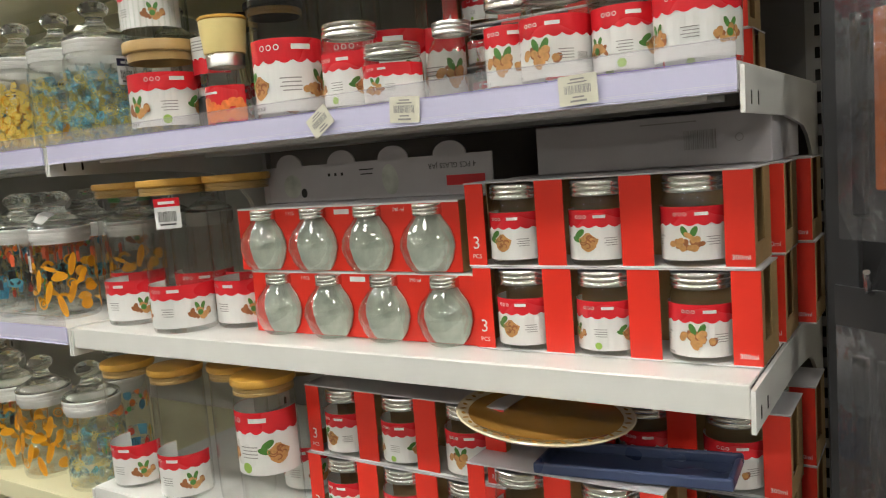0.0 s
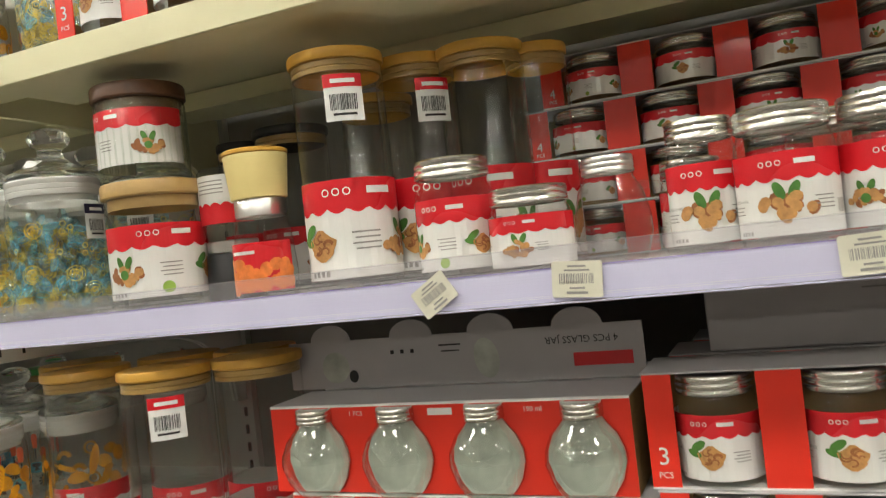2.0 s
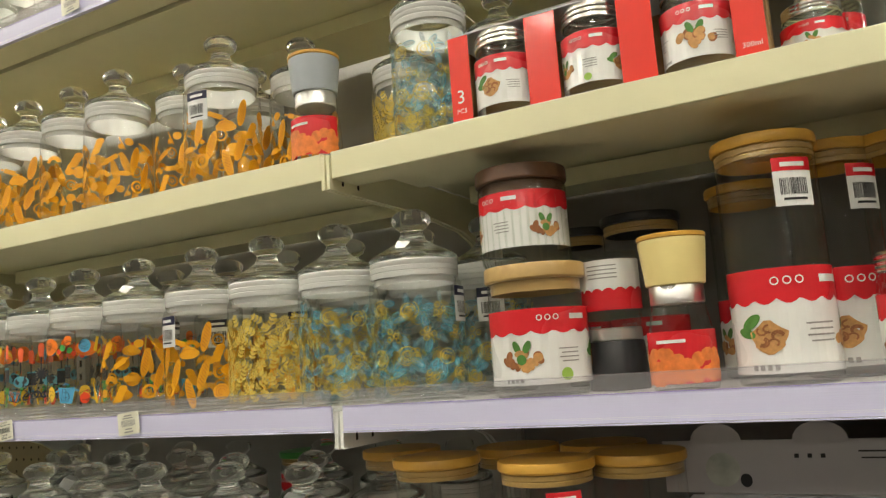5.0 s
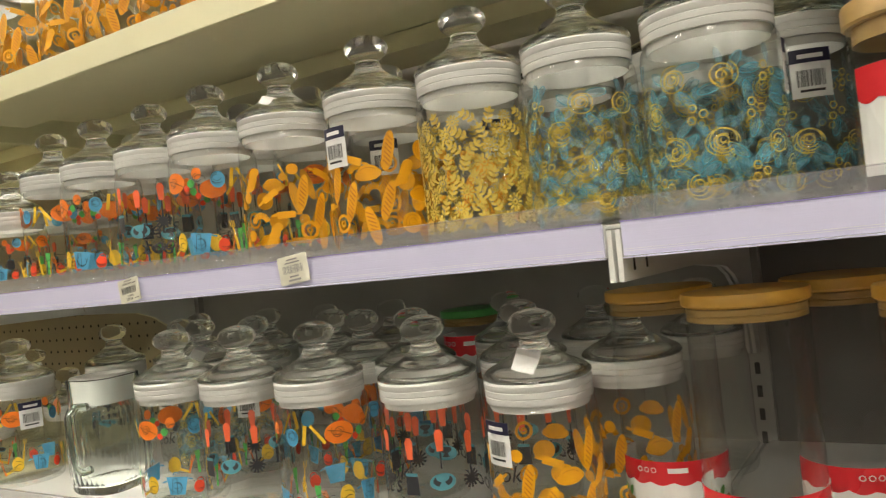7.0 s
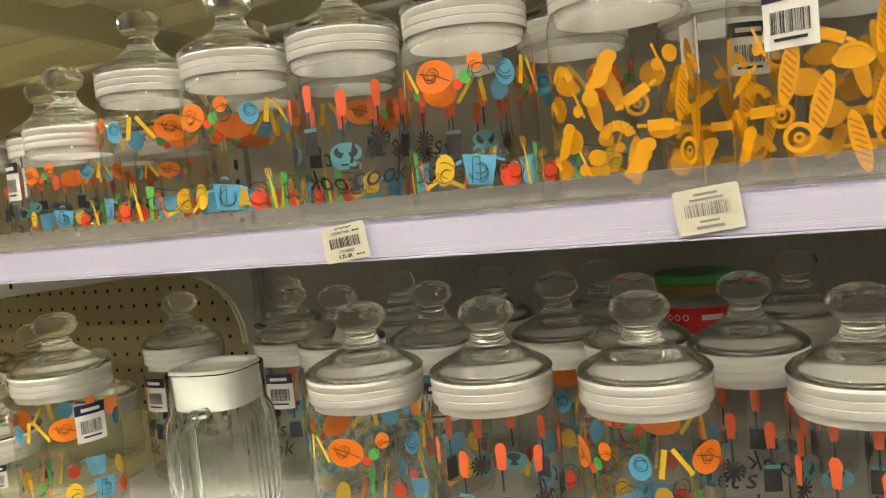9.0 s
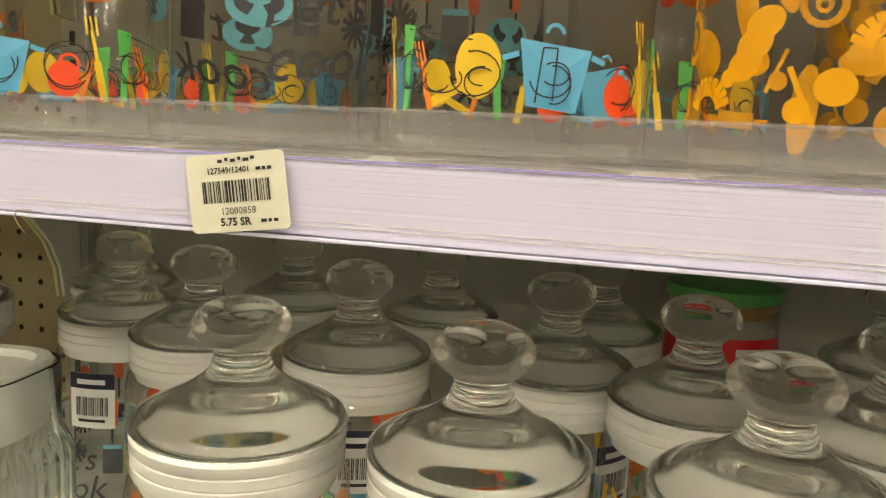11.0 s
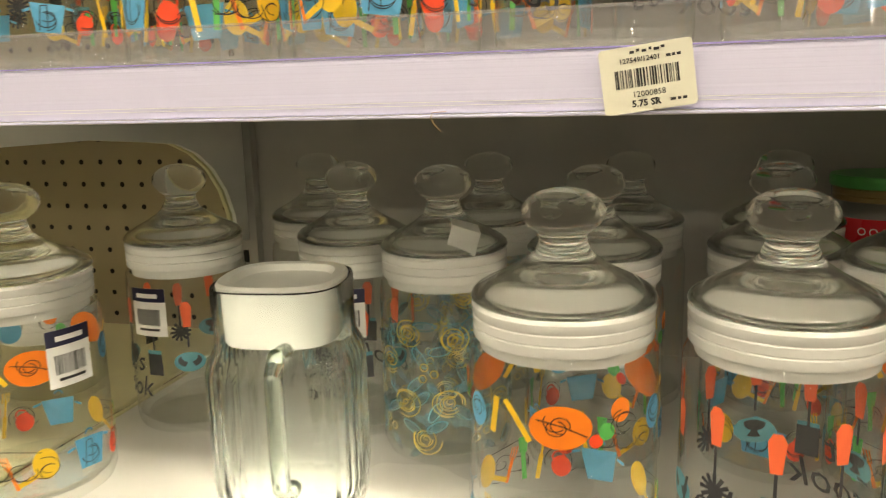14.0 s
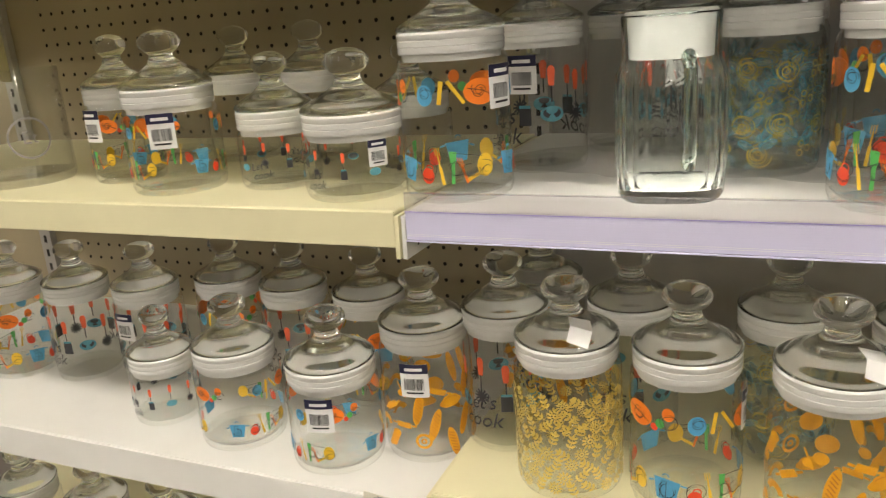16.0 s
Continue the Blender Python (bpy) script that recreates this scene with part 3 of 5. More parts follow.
def knob_jar(kind, r, H, mark, x, y, z, turn=0.0, where="on a steel shop shelf"):
    """A clear glass storage jar with a milky gasket and a domed glass lid ending in a knob."""
    key = (kind, round(r, 4), round(H, 4), mark)
    if key not in made_jars:
        made_jars[key] = True
        hb = H - 0.080
        fn, words = PRINTS[kind]
        size = "tall" if H > 0.19 else "medium" if H > 0.16 else "low"
        jar = thing("glass_jar", f"{size} glass jar with knobbed lid and {words}", "jar", "knob-lidded glass jars")
        part("body", Geo().lathe([(0, 0.0012), (r * 0.78, 0.001), (r * 0.9, 0.0), (r * 0.96, 0.0022), (r, 0.008), (r, hb - 0.012), (r * 0.985, hb - 0.005), (r * 0.93, hb), (r * 0.90, hb + 0.004)]), GLASS, jar, smooth=True)
        part("base", Geo().lathe([(0, 0.006), (r * 0.6, 0.0052), (r * 0.86, 0.0065), (r * 0.955, 0.011)]), GLASS_BASE, jar, smooth=True)
        g0 = hb + 0.001
        part("gasket", Geo().lathe([(r * 0.90, g0), (r * 0.94, g0), (r * 0.948, g0 + 0.001), (r * 0.950, g0 + 0.0055), (r * 0.938, g0 + 0.0062), (r * 0.950, g0 + 0.0069), (r * 0.952, g0 + 0.0113), (r * 0.940, g0 + 0.0120), (r * 0.952, g0 + 0.0127), (r * 0.957, g0 + 0.0170), (r * 0.93, g0 + 0.0185), (r * 0.865, g0 + 0.0185), (r * 0.855, g0 - 0.0065), (r * 0.875, g0 - 0.0065), (r * 0.89, g0)]), GASKET, jar, "milky white sealing ring", True)
        d0 = g0 + 0.0195
        k0 = d0 + 0.0270
        kh = H - k0
        bell = [(0.925, -0.0006), (0.955, 0.0003), (0.968, 0.0018), (0.955, 0.0040), (0.90, 0.0066), (0.80, 0.0095), (0.68, 0.0125), (0.56, 0.0155), (0.45, 0.0188), (0.36, 0.0222), (0.29, 0.0255)]
        ball = [(0.272, 0.05), (0.250, 0.12), (0.245, 0.19), (0.270, 0.26), (0.325, 0.32), (0.382, 0.40), (0.425, 0.50), (0.440, 0.60), (0.426, 0.70), (0.381, 0.80), (0.314, 0.88), (0.232, 0.94), (0.130, 0.98)]
        inner = [(0.20, 0.0120), (0.36, 0.0108), (0.52, 0.0088), (0.66, 0.0060), (0.76, 0.0028), (0.82, 0.0)]
        prof = [(r * 0.85, d0 - 0.0008)] + [(r * q, d0 + v) for q, v in bell] + [(r * q, k0 + kh * v) for q, v in ball] + [(0, H)]
        prof += [(0, d0 + 0.0124)] + [(r * q, d0 + v) for q, v in inner] + [(r * 0.85, d0 - 0.0008)]
        part("lid", Geo().lathe(prof, 48), GLASS_LID, jar, "domed clear glass lid with a solid knob", True)
        if fn:
            fn(jar, r, hb, 0.0)
        if mark is not None:
            sticker(jar, r, mark, hb * 0.80 - 0.004, w=min(0.030, hb * 0.3), h=min(0.038, hb * 0.4))
        made_jars[key] = jar
        jar.matrix_basis = pose(x, y, z, 0, 0, turn)
        return jar
    return copy_thing(made_jars[key], pose(x, y, z, 0, 0, turn))


# ---- ceiling lights ----
def glow(name, colour, strength):
    m, nt, n, l, p = nodes_of(name)
    p.inputs["Base Color"].default_value = (0.8, 0.8, 0.8, 1)
    p.inputs["Emission Color"].default_value = (*colour, 1)
    p.inputs["Emission Strength"].default_value = strength
    return m


PANEL = glow("lit_diffuser", (1.0, 0.90, 0.745), PANEL_GLOW)


def ceiling_light():
    c = thing("ceiling_light", "white ceiling fixture with two lit diffuser panels", "ceiling light", "ceiling panel lights")
    part("housing", Geo().box(-0.29, 0.29, -0.28, 0.28, -0.03, 0.0, 0.004), CEILING, c)
    for tx in (-0.18, 0.18):
        part("diffuser", Geo().box(tx - 0.075, tx + 0.075, -0.24, 0.24, -0.038, -0.031), PANEL, c, "glowing diffuser")
    return c


first_light = ceiling_light()
LIGHT_ROWS = (-1.4, -4.8, -11.0)
first_light.matrix_basis = pose(-6.0, LIGHT_ROWS[0], CEIL - 0.002)
for row, ly in enumerate(LIGHT_ROWS):
    for col in range(6):
        if row or col:
            copy_thing(first_light, pose(-6.0 + 2.25 * col, ly, CEIL - 0.002))


# ---- the setting ----
DEPTH = 0.452
WEST, EAST, SOUTH = -7.2, 6.5, -14.5
# Unseen shell, added to close the room and shape bounce and reflections.
structure("floor", Geo().box(WEST, EAST, SOUTH, 1.2, -0.05, 0.0), FLOOR, "unseen shop floor, toned dark to cut bounce", "floor")
structure("ceiling", Geo().box(WEST, EAST, SOUTH, 1.2, CEIL, CEIL + 0.05), CEILING, "plain white shop ceiling", "ceiling")
structure("wall_south", Geo().box(WEST, EAST, SOUTH - 0.05, SOUTH, 0, CEIL), WALL, "unseen plain wall closing the room", "wall")
structure("wall_north", Geo().box(WEST, EAST, 1.2, 1.25, 0, CEIL), WALL, "unseen plain wall closing the room", "wall")
structure("wall_west", Geo().box(WEST - 0.05, WEST, SOUTH, 1.2, 0, CEIL), WALL, "unseen plain wall closing the room", "wall")
structure("wall_east", Geo().box(EAST, EAST + 0.05, SOUTH, 1.2, 0, CEIL), WALL, "unseen plain wall closing the room", "wall")
structure("back_panel_1", Geo().box(-0.998, 0.0, DEPTH, DEPTH + 0.02, 0.1, 2.25), BACK_GREY, "grey painted steel shelf back", "panel")
structure("back_panel_2", Geo().box(0.003, 1.0, DEPTH, DEPTH + 0.02, 0.1, 2.25), BACK_SHADED, "grey painted steel shelf back with shade toned in", "panel")
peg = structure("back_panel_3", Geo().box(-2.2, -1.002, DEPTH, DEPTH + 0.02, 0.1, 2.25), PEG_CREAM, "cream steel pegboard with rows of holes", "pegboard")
holes = Geo()
for iz in range(24):
    for ix in range(34):
        hx, hz = -1.03 - ix * 0.0265, 0.82 + iz * 0.0262
        n = 8
        holes.add([(hx + 0.0032 * math.cos(6.283 * k / n), DEPTH - 0.0012, hz + 0.0032 * math.sin(6.283 * k / n)) for k in range(n)], [tuple(range(n - 1, -1, -1))])
tagged(part("peg_holes", holes, HOLE, peg), kind="stuff")
for px in (-2.0, -1.0, 0.0, 1.0):
    up = Geo().box(px - 0.014, px + 0.014, DEPTH - 0.014, DEPTH - 0.001, 0, 2.25)
    post = structure("upright_post", up, BACK_GREY, "slotted steel upright between the shelf bays", "upright")
    sl = Geo()
    for k in range(70):
        z = 0.2 + k * 0.028
        sl.box(px - 0.003, px + 0.003, DEPTH - 0.0152, DEPTH - 0.0142, z, z + 0.014)
    tagged(part("post_slots", sl, HOLE, post), kind="stuff")


def bracket_outline(zt):
    """Side plate of a shelf, in (y, z): slim at the nose, with a curved heel at the back."""
    pts = [(-0.001, zt - 0.004), (-0.003, zt - 0.043), (0.20, zt - 0.045), (0.28, zt - 0.052)]
    for k in range(7):
        a = k / 6 * math.pi / 2
        pts.append((0.28 + 0.135 * math.sin(a), zt - 0.052 - 0.115 * (1 - math.cos(a))))
    return pts + [(0.437, zt - 0.17), (0.437, zt - 0.004)]


def shelf(x0, x1, zt, steel, rail, brackets=True, label="", face=0.031):
    """One steel gondola shelf: deck, folded front face, stiffening fold below, side brackets, and a price rail."""
    sh = thing("gondola_shelf", label, "shelf", "shelves of the display")
    a, b = x0 + 0.0062, x1 - 0.0062
    face = 0.0242 if rail else face
    part("deck", Geo().box(a, b, 0.003, 0.436, zt - 0.0035, zt, 0.001), steel, sh)
    part("front_face", Geo().box(a, b, 0.0, 0.003, zt - face, zt - 0.0005, 0.001), steel, sh)
    part("bottom_fold", Geo().box(a, b, 0.003, 0.05, zt - face, zt - face + 0.002).box(a + 0.04, b - 0.04, 0.055, 0.125, zt - 0.028, zt - 0.005).box(a + 0.04, b - 0.04, 0.26, 0.33, zt - 0.028, zt - 0.005), steel, sh)
    if brackets:
        for px in (x0 + 0.0015, x1 - 0.0055):
            g = Geo().extrude(bracket_outline(zt), px, px + 0.004)
            g.v = [(q[1], q[0], q[2]) for q in g.v]
            part("bracket", g, steel, sh)
            for k in range(2):
                part("bracket_slot", Geo().box(px - 0.0004, px + 0.0044, 0.02 + 0.03 * k, 0.0235 + 0.03 * k, zt - 0.036, zt - 0.024), HOLE, sh)
    if rail:
        c, d = a + 0.001, b - 0.001
        r0 = part("price_rail", Geo().box(c, d, -0.0042, -0.0012, zt - 0.0240, zt + 0.001, 0.0006), LILAC, sh, "lilac plastic price rail")
        part("rail_line", Geo().box(c, d, -0.0048, -0.0043, zt + 0.0012, zt + 0.0019), LILAC_LINE, r0)
        lines = Geo()
        for dz in (-0.0205, -0.0190):
            lines.box(c, d, -0.00445, -0.0043, zt + dz, zt + dz + 0.0002)
        part("rail_groove", lines, LILAC_LINE if rail == 2 else WHITE_PLASTIC, r0)
        part("rail_lip", Geo().box(c, d, -0.0036, -0.0022, zt + 0.002, zt + 0.0180), LIP, r0, "clear plastic lip")
        part("lip_edge", Geo().box(c, d, -0.0044, -0.0016, zt + 0.0175, zt + 0.0187, 0.0004), LIP, r0)
        part("rail_foot", Geo().box(c, d, -0.0062, 0.0, zt - 0.0257, zt - 0.0243, 0.0004), LILAC, r0)
    return sh


W_LAB, C_LAB = "white painted steel shelf carrying jars", "cream painted steel shelf carrying jars"
R_LAB = "steel shelf with a lilac price rail along its edge"
for zt in (0.16, 0.50):
    shelf(0, 1, zt, WHITE_STEEL, 0, label=W_LAB)
    shelf(-1, 0, zt, WHITE_STEEL, 0, label=W_LAB)
    shelf(-2, -1, zt, CREAM_STEEL, 0, label=C_LAB)
shelf(0, 1, Z2A, WHITE_STEEL, 0, label=W_LAB)
shelf(-1, 0, Z2B, CREAM_STEEL, 0, label=C_LAB)
shelf(-2, -1, Z2C, WHITE_STEEL, 0, label=W_LAB, face=0.042)
shelf(0, 1, Z3, WHITE_STEEL, 0, label=W_LAB)
shelf(-1, 0, Z3, WHITE_STEEL, 1, label=R_LAB)
shelf(-2, -1, Z3, CREAM_STEEL, 0, label=C_LAB, face=0.034)
shelf(0, 1, Z4, WHITE_STEEL, 1, label=R_LAB)
shelf(-1, 0, Z4, WHITE_STEEL, 1, label=R_LAB)
shelf(-2, -1, Z4, CREAM_STEEL, 0, label=C_LAB, face=0.034)
shelf(0, 1, Z5, CREAM_STEEL, 0, label=C_LAB)
shelf(-1, 0, Z5, CREAM_STEEL, 0, label=C_LAB)
shelf(-2, -1, Z5, CREAM_STEEL, 0, label=C_LAB)
shelf(0, 1, Z6, CREAM_STEEL, 0, label=C_LAB)
shelf(-1, 0, Z6, CREAM_STEEL, 1, label=R_LAB)
shelf(-2, -1, Z6, CREAM_STEEL, 0, label=C_LAB)


# ---- price tags ----
def rounded(w, h, r, n=4):
    pts = []
    for cx, cz, a0 in ((w / 2 - r, h / 2 - r, 0), (-w / 2 + r, h / 2 - r, 90), (-w / 2 + r, -h / 2 + r, 180), (w / 2 - r, -h / 2 + r, 270)):
        pts += [(cx + r * math.cos(radians(a0 + 90 * k / n)), cz + r * math.sin(radians(a0 + 90 * k / n))) for k in range(n + 1)]
    return pts


def price_tag(x, z, tilt, w=0.038, h=0.027, near=False, y=-0.0075, bend=0.0):
    tag = thing("price_tag", "cream paper price tag stuck on the shelf rail", "price tag", "price tags")
    part("paper", Geo().extrude(rounded(w, h, 0.0018), -0.0002, 0.0002), PAPER, tag)
    rng = random.Random(int(abs(x) * 1000))
    k = Ink(0, 0.0005)
    barcode(k, 0, 0.0005, w * 0.68, h * 0.28, rng)
    if near:
        k.text("127549/12401", -w * 0.065, h * 0.285, 0.0028, bold=0.00006)
        k.text("12000858", 0, -h * 0.235, 0.0033)
        k.text("5.75 SR", -w * 0.04, -h * 0.375, 0.0037, bold=0.00012)
        for i, q in enumerate((0.05, 0.034, 0.05, 0.03, 0.06, 0.04)):
            k.bar(-w * 0.14 + i * w * 0.066, h * 0.415 + (0.0003 if i % 2 else -0.0002), q * w, 0.0011)
        for i, q in enumerate((0.05, 0.035, 0.045)):
            k.bar(w * 0.24 + i * w * 0.055, h * 0.285, q * w, 0.0011)
            k.bar(w * 0.25 + i * w * 0.06, -h * 0.375, q * w, 0.0011)
        k.bar(w * 0.22, -h * 0.36, 0.0004, 0.0004).bar(w * 0.22, -h * 0.39, 0.0004, 0.0004)
    else:
        k.bar(0, h * 0.36, w * 0.36, 0.0014).bar(0, h * 0.25, w * 0.5, 0.0012).bar(0, -h * 0.24, w * 0.3, 0.0014).bar(0, -h * 0.37, w * 0.42, 0.0018)
    k.done("printed_price", INK if near else GREY_INK, tag)
    tag.matrix_basis = pose(x, y, z, bend, 0, 0) @ pose(0, 0, 0, 0, -tilt, 0)
    return tag


price_tag(-0.5645, 1.365, 7.5, w=0.0365, h=0.0262, near=True)
price_tag(-0.315, 1.3685, 6)
price_tag(0.855, 1.367, 2)
price_tag(0.662, 1.368, -4)
price_tag(0.546, 1.366, 33, w=0.034, h=0.025)
price_tag(-0.42, Z6 - 0.006, 4)
price_tag(-1.045, Z2C - 0.004, -6, w=0.05, h=0.018, y=-0.003)


# ---- labels of the nut jars ----
def nuts(parent, r, s, z, q, kind, turn=0.0):
    """A small picture of nuts with leaves."""
    rng = random.Random(kind * 7 + 3)
    b, t, g = Ink(r, 0.0011, turn), Ink(r, 0.0013, turn), Ink(r, 0.0012, turn)
    if kind % 3 == 0:
        t.poly([(s + q * (0.0085 + 0.0012 * math.sin(5 * a)) * math.cos(a), z - 0.0005 * q + q * (0.0075 + 0.001 * math.cos(4 * a)) * math.sin(a)) for a in (0.35 * i for i in range(18))])
        ridge = Ink(r, 0.0016, turn)
        for d in range(9):
            a = rng.uniform(0, 6.28)
            ridge.ring(s + 0.0042 * q * math.cos(a), z + 0.0036 * q * math.sin(a), rng.uniform(0.0014, 0.0030) * q, 0.0009 * q, 7, a, a + 3.6, 0.8)
        b.g.join(ridge.g)
        g.ell(s - 0.008 * q, z + 0.007 * q, 0.0058 * q, 0.0028 * q, 0.6).ell(s - 0.011 * q, z + 0.002 * q, 0.005 * q, 0.0024 * q, -0.3)
    else:
        for i in range(22):
            a, d = rng.uniform(0, 6.28), math.sqrt(rng.random())
            (b if i % 5 < 2 else t).ell(s + 0.013 * d * q * math.cos(a), z - 0.0015 * q + 0.0058 * d * q * math.sin(a), rng.uniform(0.0024, 0.0040) * q, rng.uniform(0.0020, 0.0030) * q, rng.uniform(0, 3), n=9)
        g.ell(s - 0.003 * q, z + 0.0072 * q, 0.0048 * q, 0.0024 * q, 2.0).ell(s + 0.004 * q, z + 0.0070 * q, 0.0048 * q, 0.0024 * q, 1.1)
        if kind % 3 == 2:
            g.g.join(Ink(r, 0.0015, turn).ell(s, z - 0.001 * q, 0.0034 * q, 0.0034 * q).g)
    b.done("printed_nut", BROWN, parent)
    t.done("printed_nut", TAN, parent)
    g.done("printed_leaf", LEAF, parent)


def nut_label(jar, r, z0, z1, span, q=1.0, kind=0, turn=0.0, red=0.38, front=False):
    """A wrap-round label: red above with a scalloped edge, white below, nuts and small print."""
    s = r * span / 2
    zr = z1 - (z1 - z0) * red
    lab = Ink(r, 0.0006, turn).patch(-s, s, z0, z1, n=24).done("label", LABEL_WHITE, jar, "red and white paper label with nuts")
    Ink(r, 0.0009, turn).patch(-s, s, zr, z1 + 0.0002, n=48, wave=(z1 - z0) * 0.055, waves=9).done("red_band", RED, lab)
    w = Ink(r, 0.0013, turn)
    w.bar(min(0.012 * q, s * 0.45), (zr + z1) / 2 + 0.001 * q, 0.014 * q, 0.0036 * q)
    for d in (-0.016, -0.0105, -0.005):
        w.ring(d * q, (zr + z1) / 2 + 0.001 * q, 0.0018 * q, 0.0006 * q, 8)
    w.done("name_bar", LABEL_WHITE, lab)
    zc = z0 + (zr - z0) * 0.5
    if front:
        nuts(lab, r, -0.002 * q, zc + 0.0010, q * (1.35 if kind % 3 == 0 else 1.4), kind, turn)
        k = Ink(r, 0.0012, turn)
        k.text("HOUSEWARE", -s * 0.62, zc + 0.006 * q, 0.0034 * q)
        for d in range(3):
            k.bar(-s * 0.64, zc + (0.002 - d * 0.0026) * q, (0.013 - 0.003 * (d % 2)) * q, 0.0007 * q)
        if kind > 3:
            barcode(k, s * 0.66, zc - 0.003 * q, 0.013 * q, 0.010 * q, random.Random(kind))
        k.done("house_print", GREY_INK, lab)
    else:
        nuts(lab, r, -s * 0.45, zc, q, kind, turn)
        nuts(lab, r, s * 0.55, zc - 0.001, q, kind + 1, turn)
    k = Ink(r, 0.0012, turn)
    for d in range(4):
        k.bar((0.024 if front else 0.003) * q + 0.001 * (d % 2), zc + (0.005 - d * 0.0028) * q, (0.015 - 0.002 * (d % 2)) * q, 0.0008 * q)
    if kind % 2 == 0:
        for d in range(4):
            k.bar(-s * 0.62 + d * 0.0035 * q, z0 + 0.003 * q, 0.0022 * q, 0.0028 * q)
    k.done("small_print", GREY_INK, lab)
    if kind % 3 == 2:
        Ink(r, 0.0012, turn).ell(0.0, z0 + 0.006 * q, 0.0042 * q, 0.0042 * q).done("green_seal", LIME, lab)
    return lab


def screw_lid(parent, r, z0, h, material=None, label="ribbed tin screw lid"):
    prof = [(r * 0.96, z0), (r * 1.0, z0 + 0.0008), (r * 1.0, z0 + h * 0.22), (r * 0.975, z0 + h * 0.3), (r * 0.995, z0 + h * 0.38), (r * 0.995, z0 + h * 0.55), (r * 0.97, z0 + h * 0.62), (r * 0.99, z0 + h * 0.7), (r * 0.985, z0 + h * 0.92), (r * 0.95, z0 + h), (r * 0.86, z0 + h), (r * 0.84, z0 + h * 0.96), (0, z0 + h * 0.96)]
    return part("lid", Geo().lathe(prof, 44), material or SILVER, parent, label, True)


def tin_jar_parts(parent, r, H, x=0.0, y=0.0, kind=0, turn=0.0, lid_h=None, span=3.6):
    """The glass, lid and label of a nut jar, as parts of parent."""
    lh = lid_h or min(0.016, H * 0.2)
    hb = H - lh
    b = part("jar", Geo().lathe([(0, 0.001), (r * 0.9, 0.0), (r * 0.97, 0.002), (r, 0.007), (r, hb * 0.80), (r * 0.96, hb * 0.91), (r * 0.90, hb * 0.97), (r * 0.90, hb + 0.002)], 36), GLASS, parent, "clear glass jar", True)
    b.location = (x, y, 0)
    screw_lid(b, r * 0.955, hb, lh)
    nut_label(b, r, H * 0.075, H * 0.66, span, H / 0.10, kind, turn, red=0.30, front=kind in (0, 1, 3, 4))
    return b


made_tins = {}


def tin_jar(x, y, z, r, H, kind, turn=0.0, words="glass jar with tin lid and red-white nut label"):
    key = (r, H, kind)
    if key not in made_tins:
        t = thing("tin_lid_jar", words, "jar", "tin-lidded jars")
        tin_jar_parts(t, r, H, kind=kind)
        made_tins[key] = t
        t.matrix_basis = pose(x, y, z, 0, 0, turn)
        return t
    return copy_thing(made_tins[key], pose(x, y, z, 0, 0, turn))


# ---- carton multipacks ----
def multipack(cols, jars, h, depth, r, number, volume, words, kinds):
    """A red carton sleeve with open windows between red posts, and the jars that it holds."""
    p = thing("jar_multipack", words, "jar pack", "carton multipacks")
    w = cols[-1][1]
    for a, b in cols:
        part("front_post", Geo().box(a, b, 0.0, 0.0016, 0.0, h, 0.0003), RED_CARD, p, "red card post")
    for a, b in ((0.0, 0.0016), (w - 0.0016, w)):
        part("side", Geo().box(a, b, 0.0018, 0.012, 0.0, h).box(a, b, depth - 0.03, depth, 0, h).box(a, b, 0.0115, depth - 0.029, h * 0.0, h * 0.24), CARD, p, "bare brown cardboard side")
    part("back", Geo().box(0, w, depth, depth + 0.0016, 0, h), CARD, p)
    part("top", Geo().box(-0.001, w + 0.001, -0.0004, depth + 0.001, h, h + 0.0014), GREY_CARD, p)
    part("bottom", Geo().box(0, w, 0.002, depth, 0.0, 0.0014), WHITE_PAPER, p)
    part("bottom_edge", Geo().box(0, w, -0.0006, 0.0, 0.0, 0.0014), WHITE_PAPER, p)
    for i, jx in enumerate(jars):
        b = tin_jar_parts(p, r, h - 0.004, jx, r - 0.007, kinds[i % len(kinds)], turn=(i - 1) * 0.1)
        b.location.z = 0.0016
    k = Ink(0, 0.0006)
    a, b = cols[0]
    k.text(number, (a + b) / 2, h * 0.28, 0.020 if h > 0.08 else 0.013)
    k.text("PCS", (a + b) / 2, h * 0.12, 0.0068 if h > 0.08 else 0.0052)
    a, b = cols[-1]
    k.text(volume, (a + b) / 2 + 0.001, 0.010, 0.0068)
    k.done("printed_count", WHITE_PAPER, p)
    return p


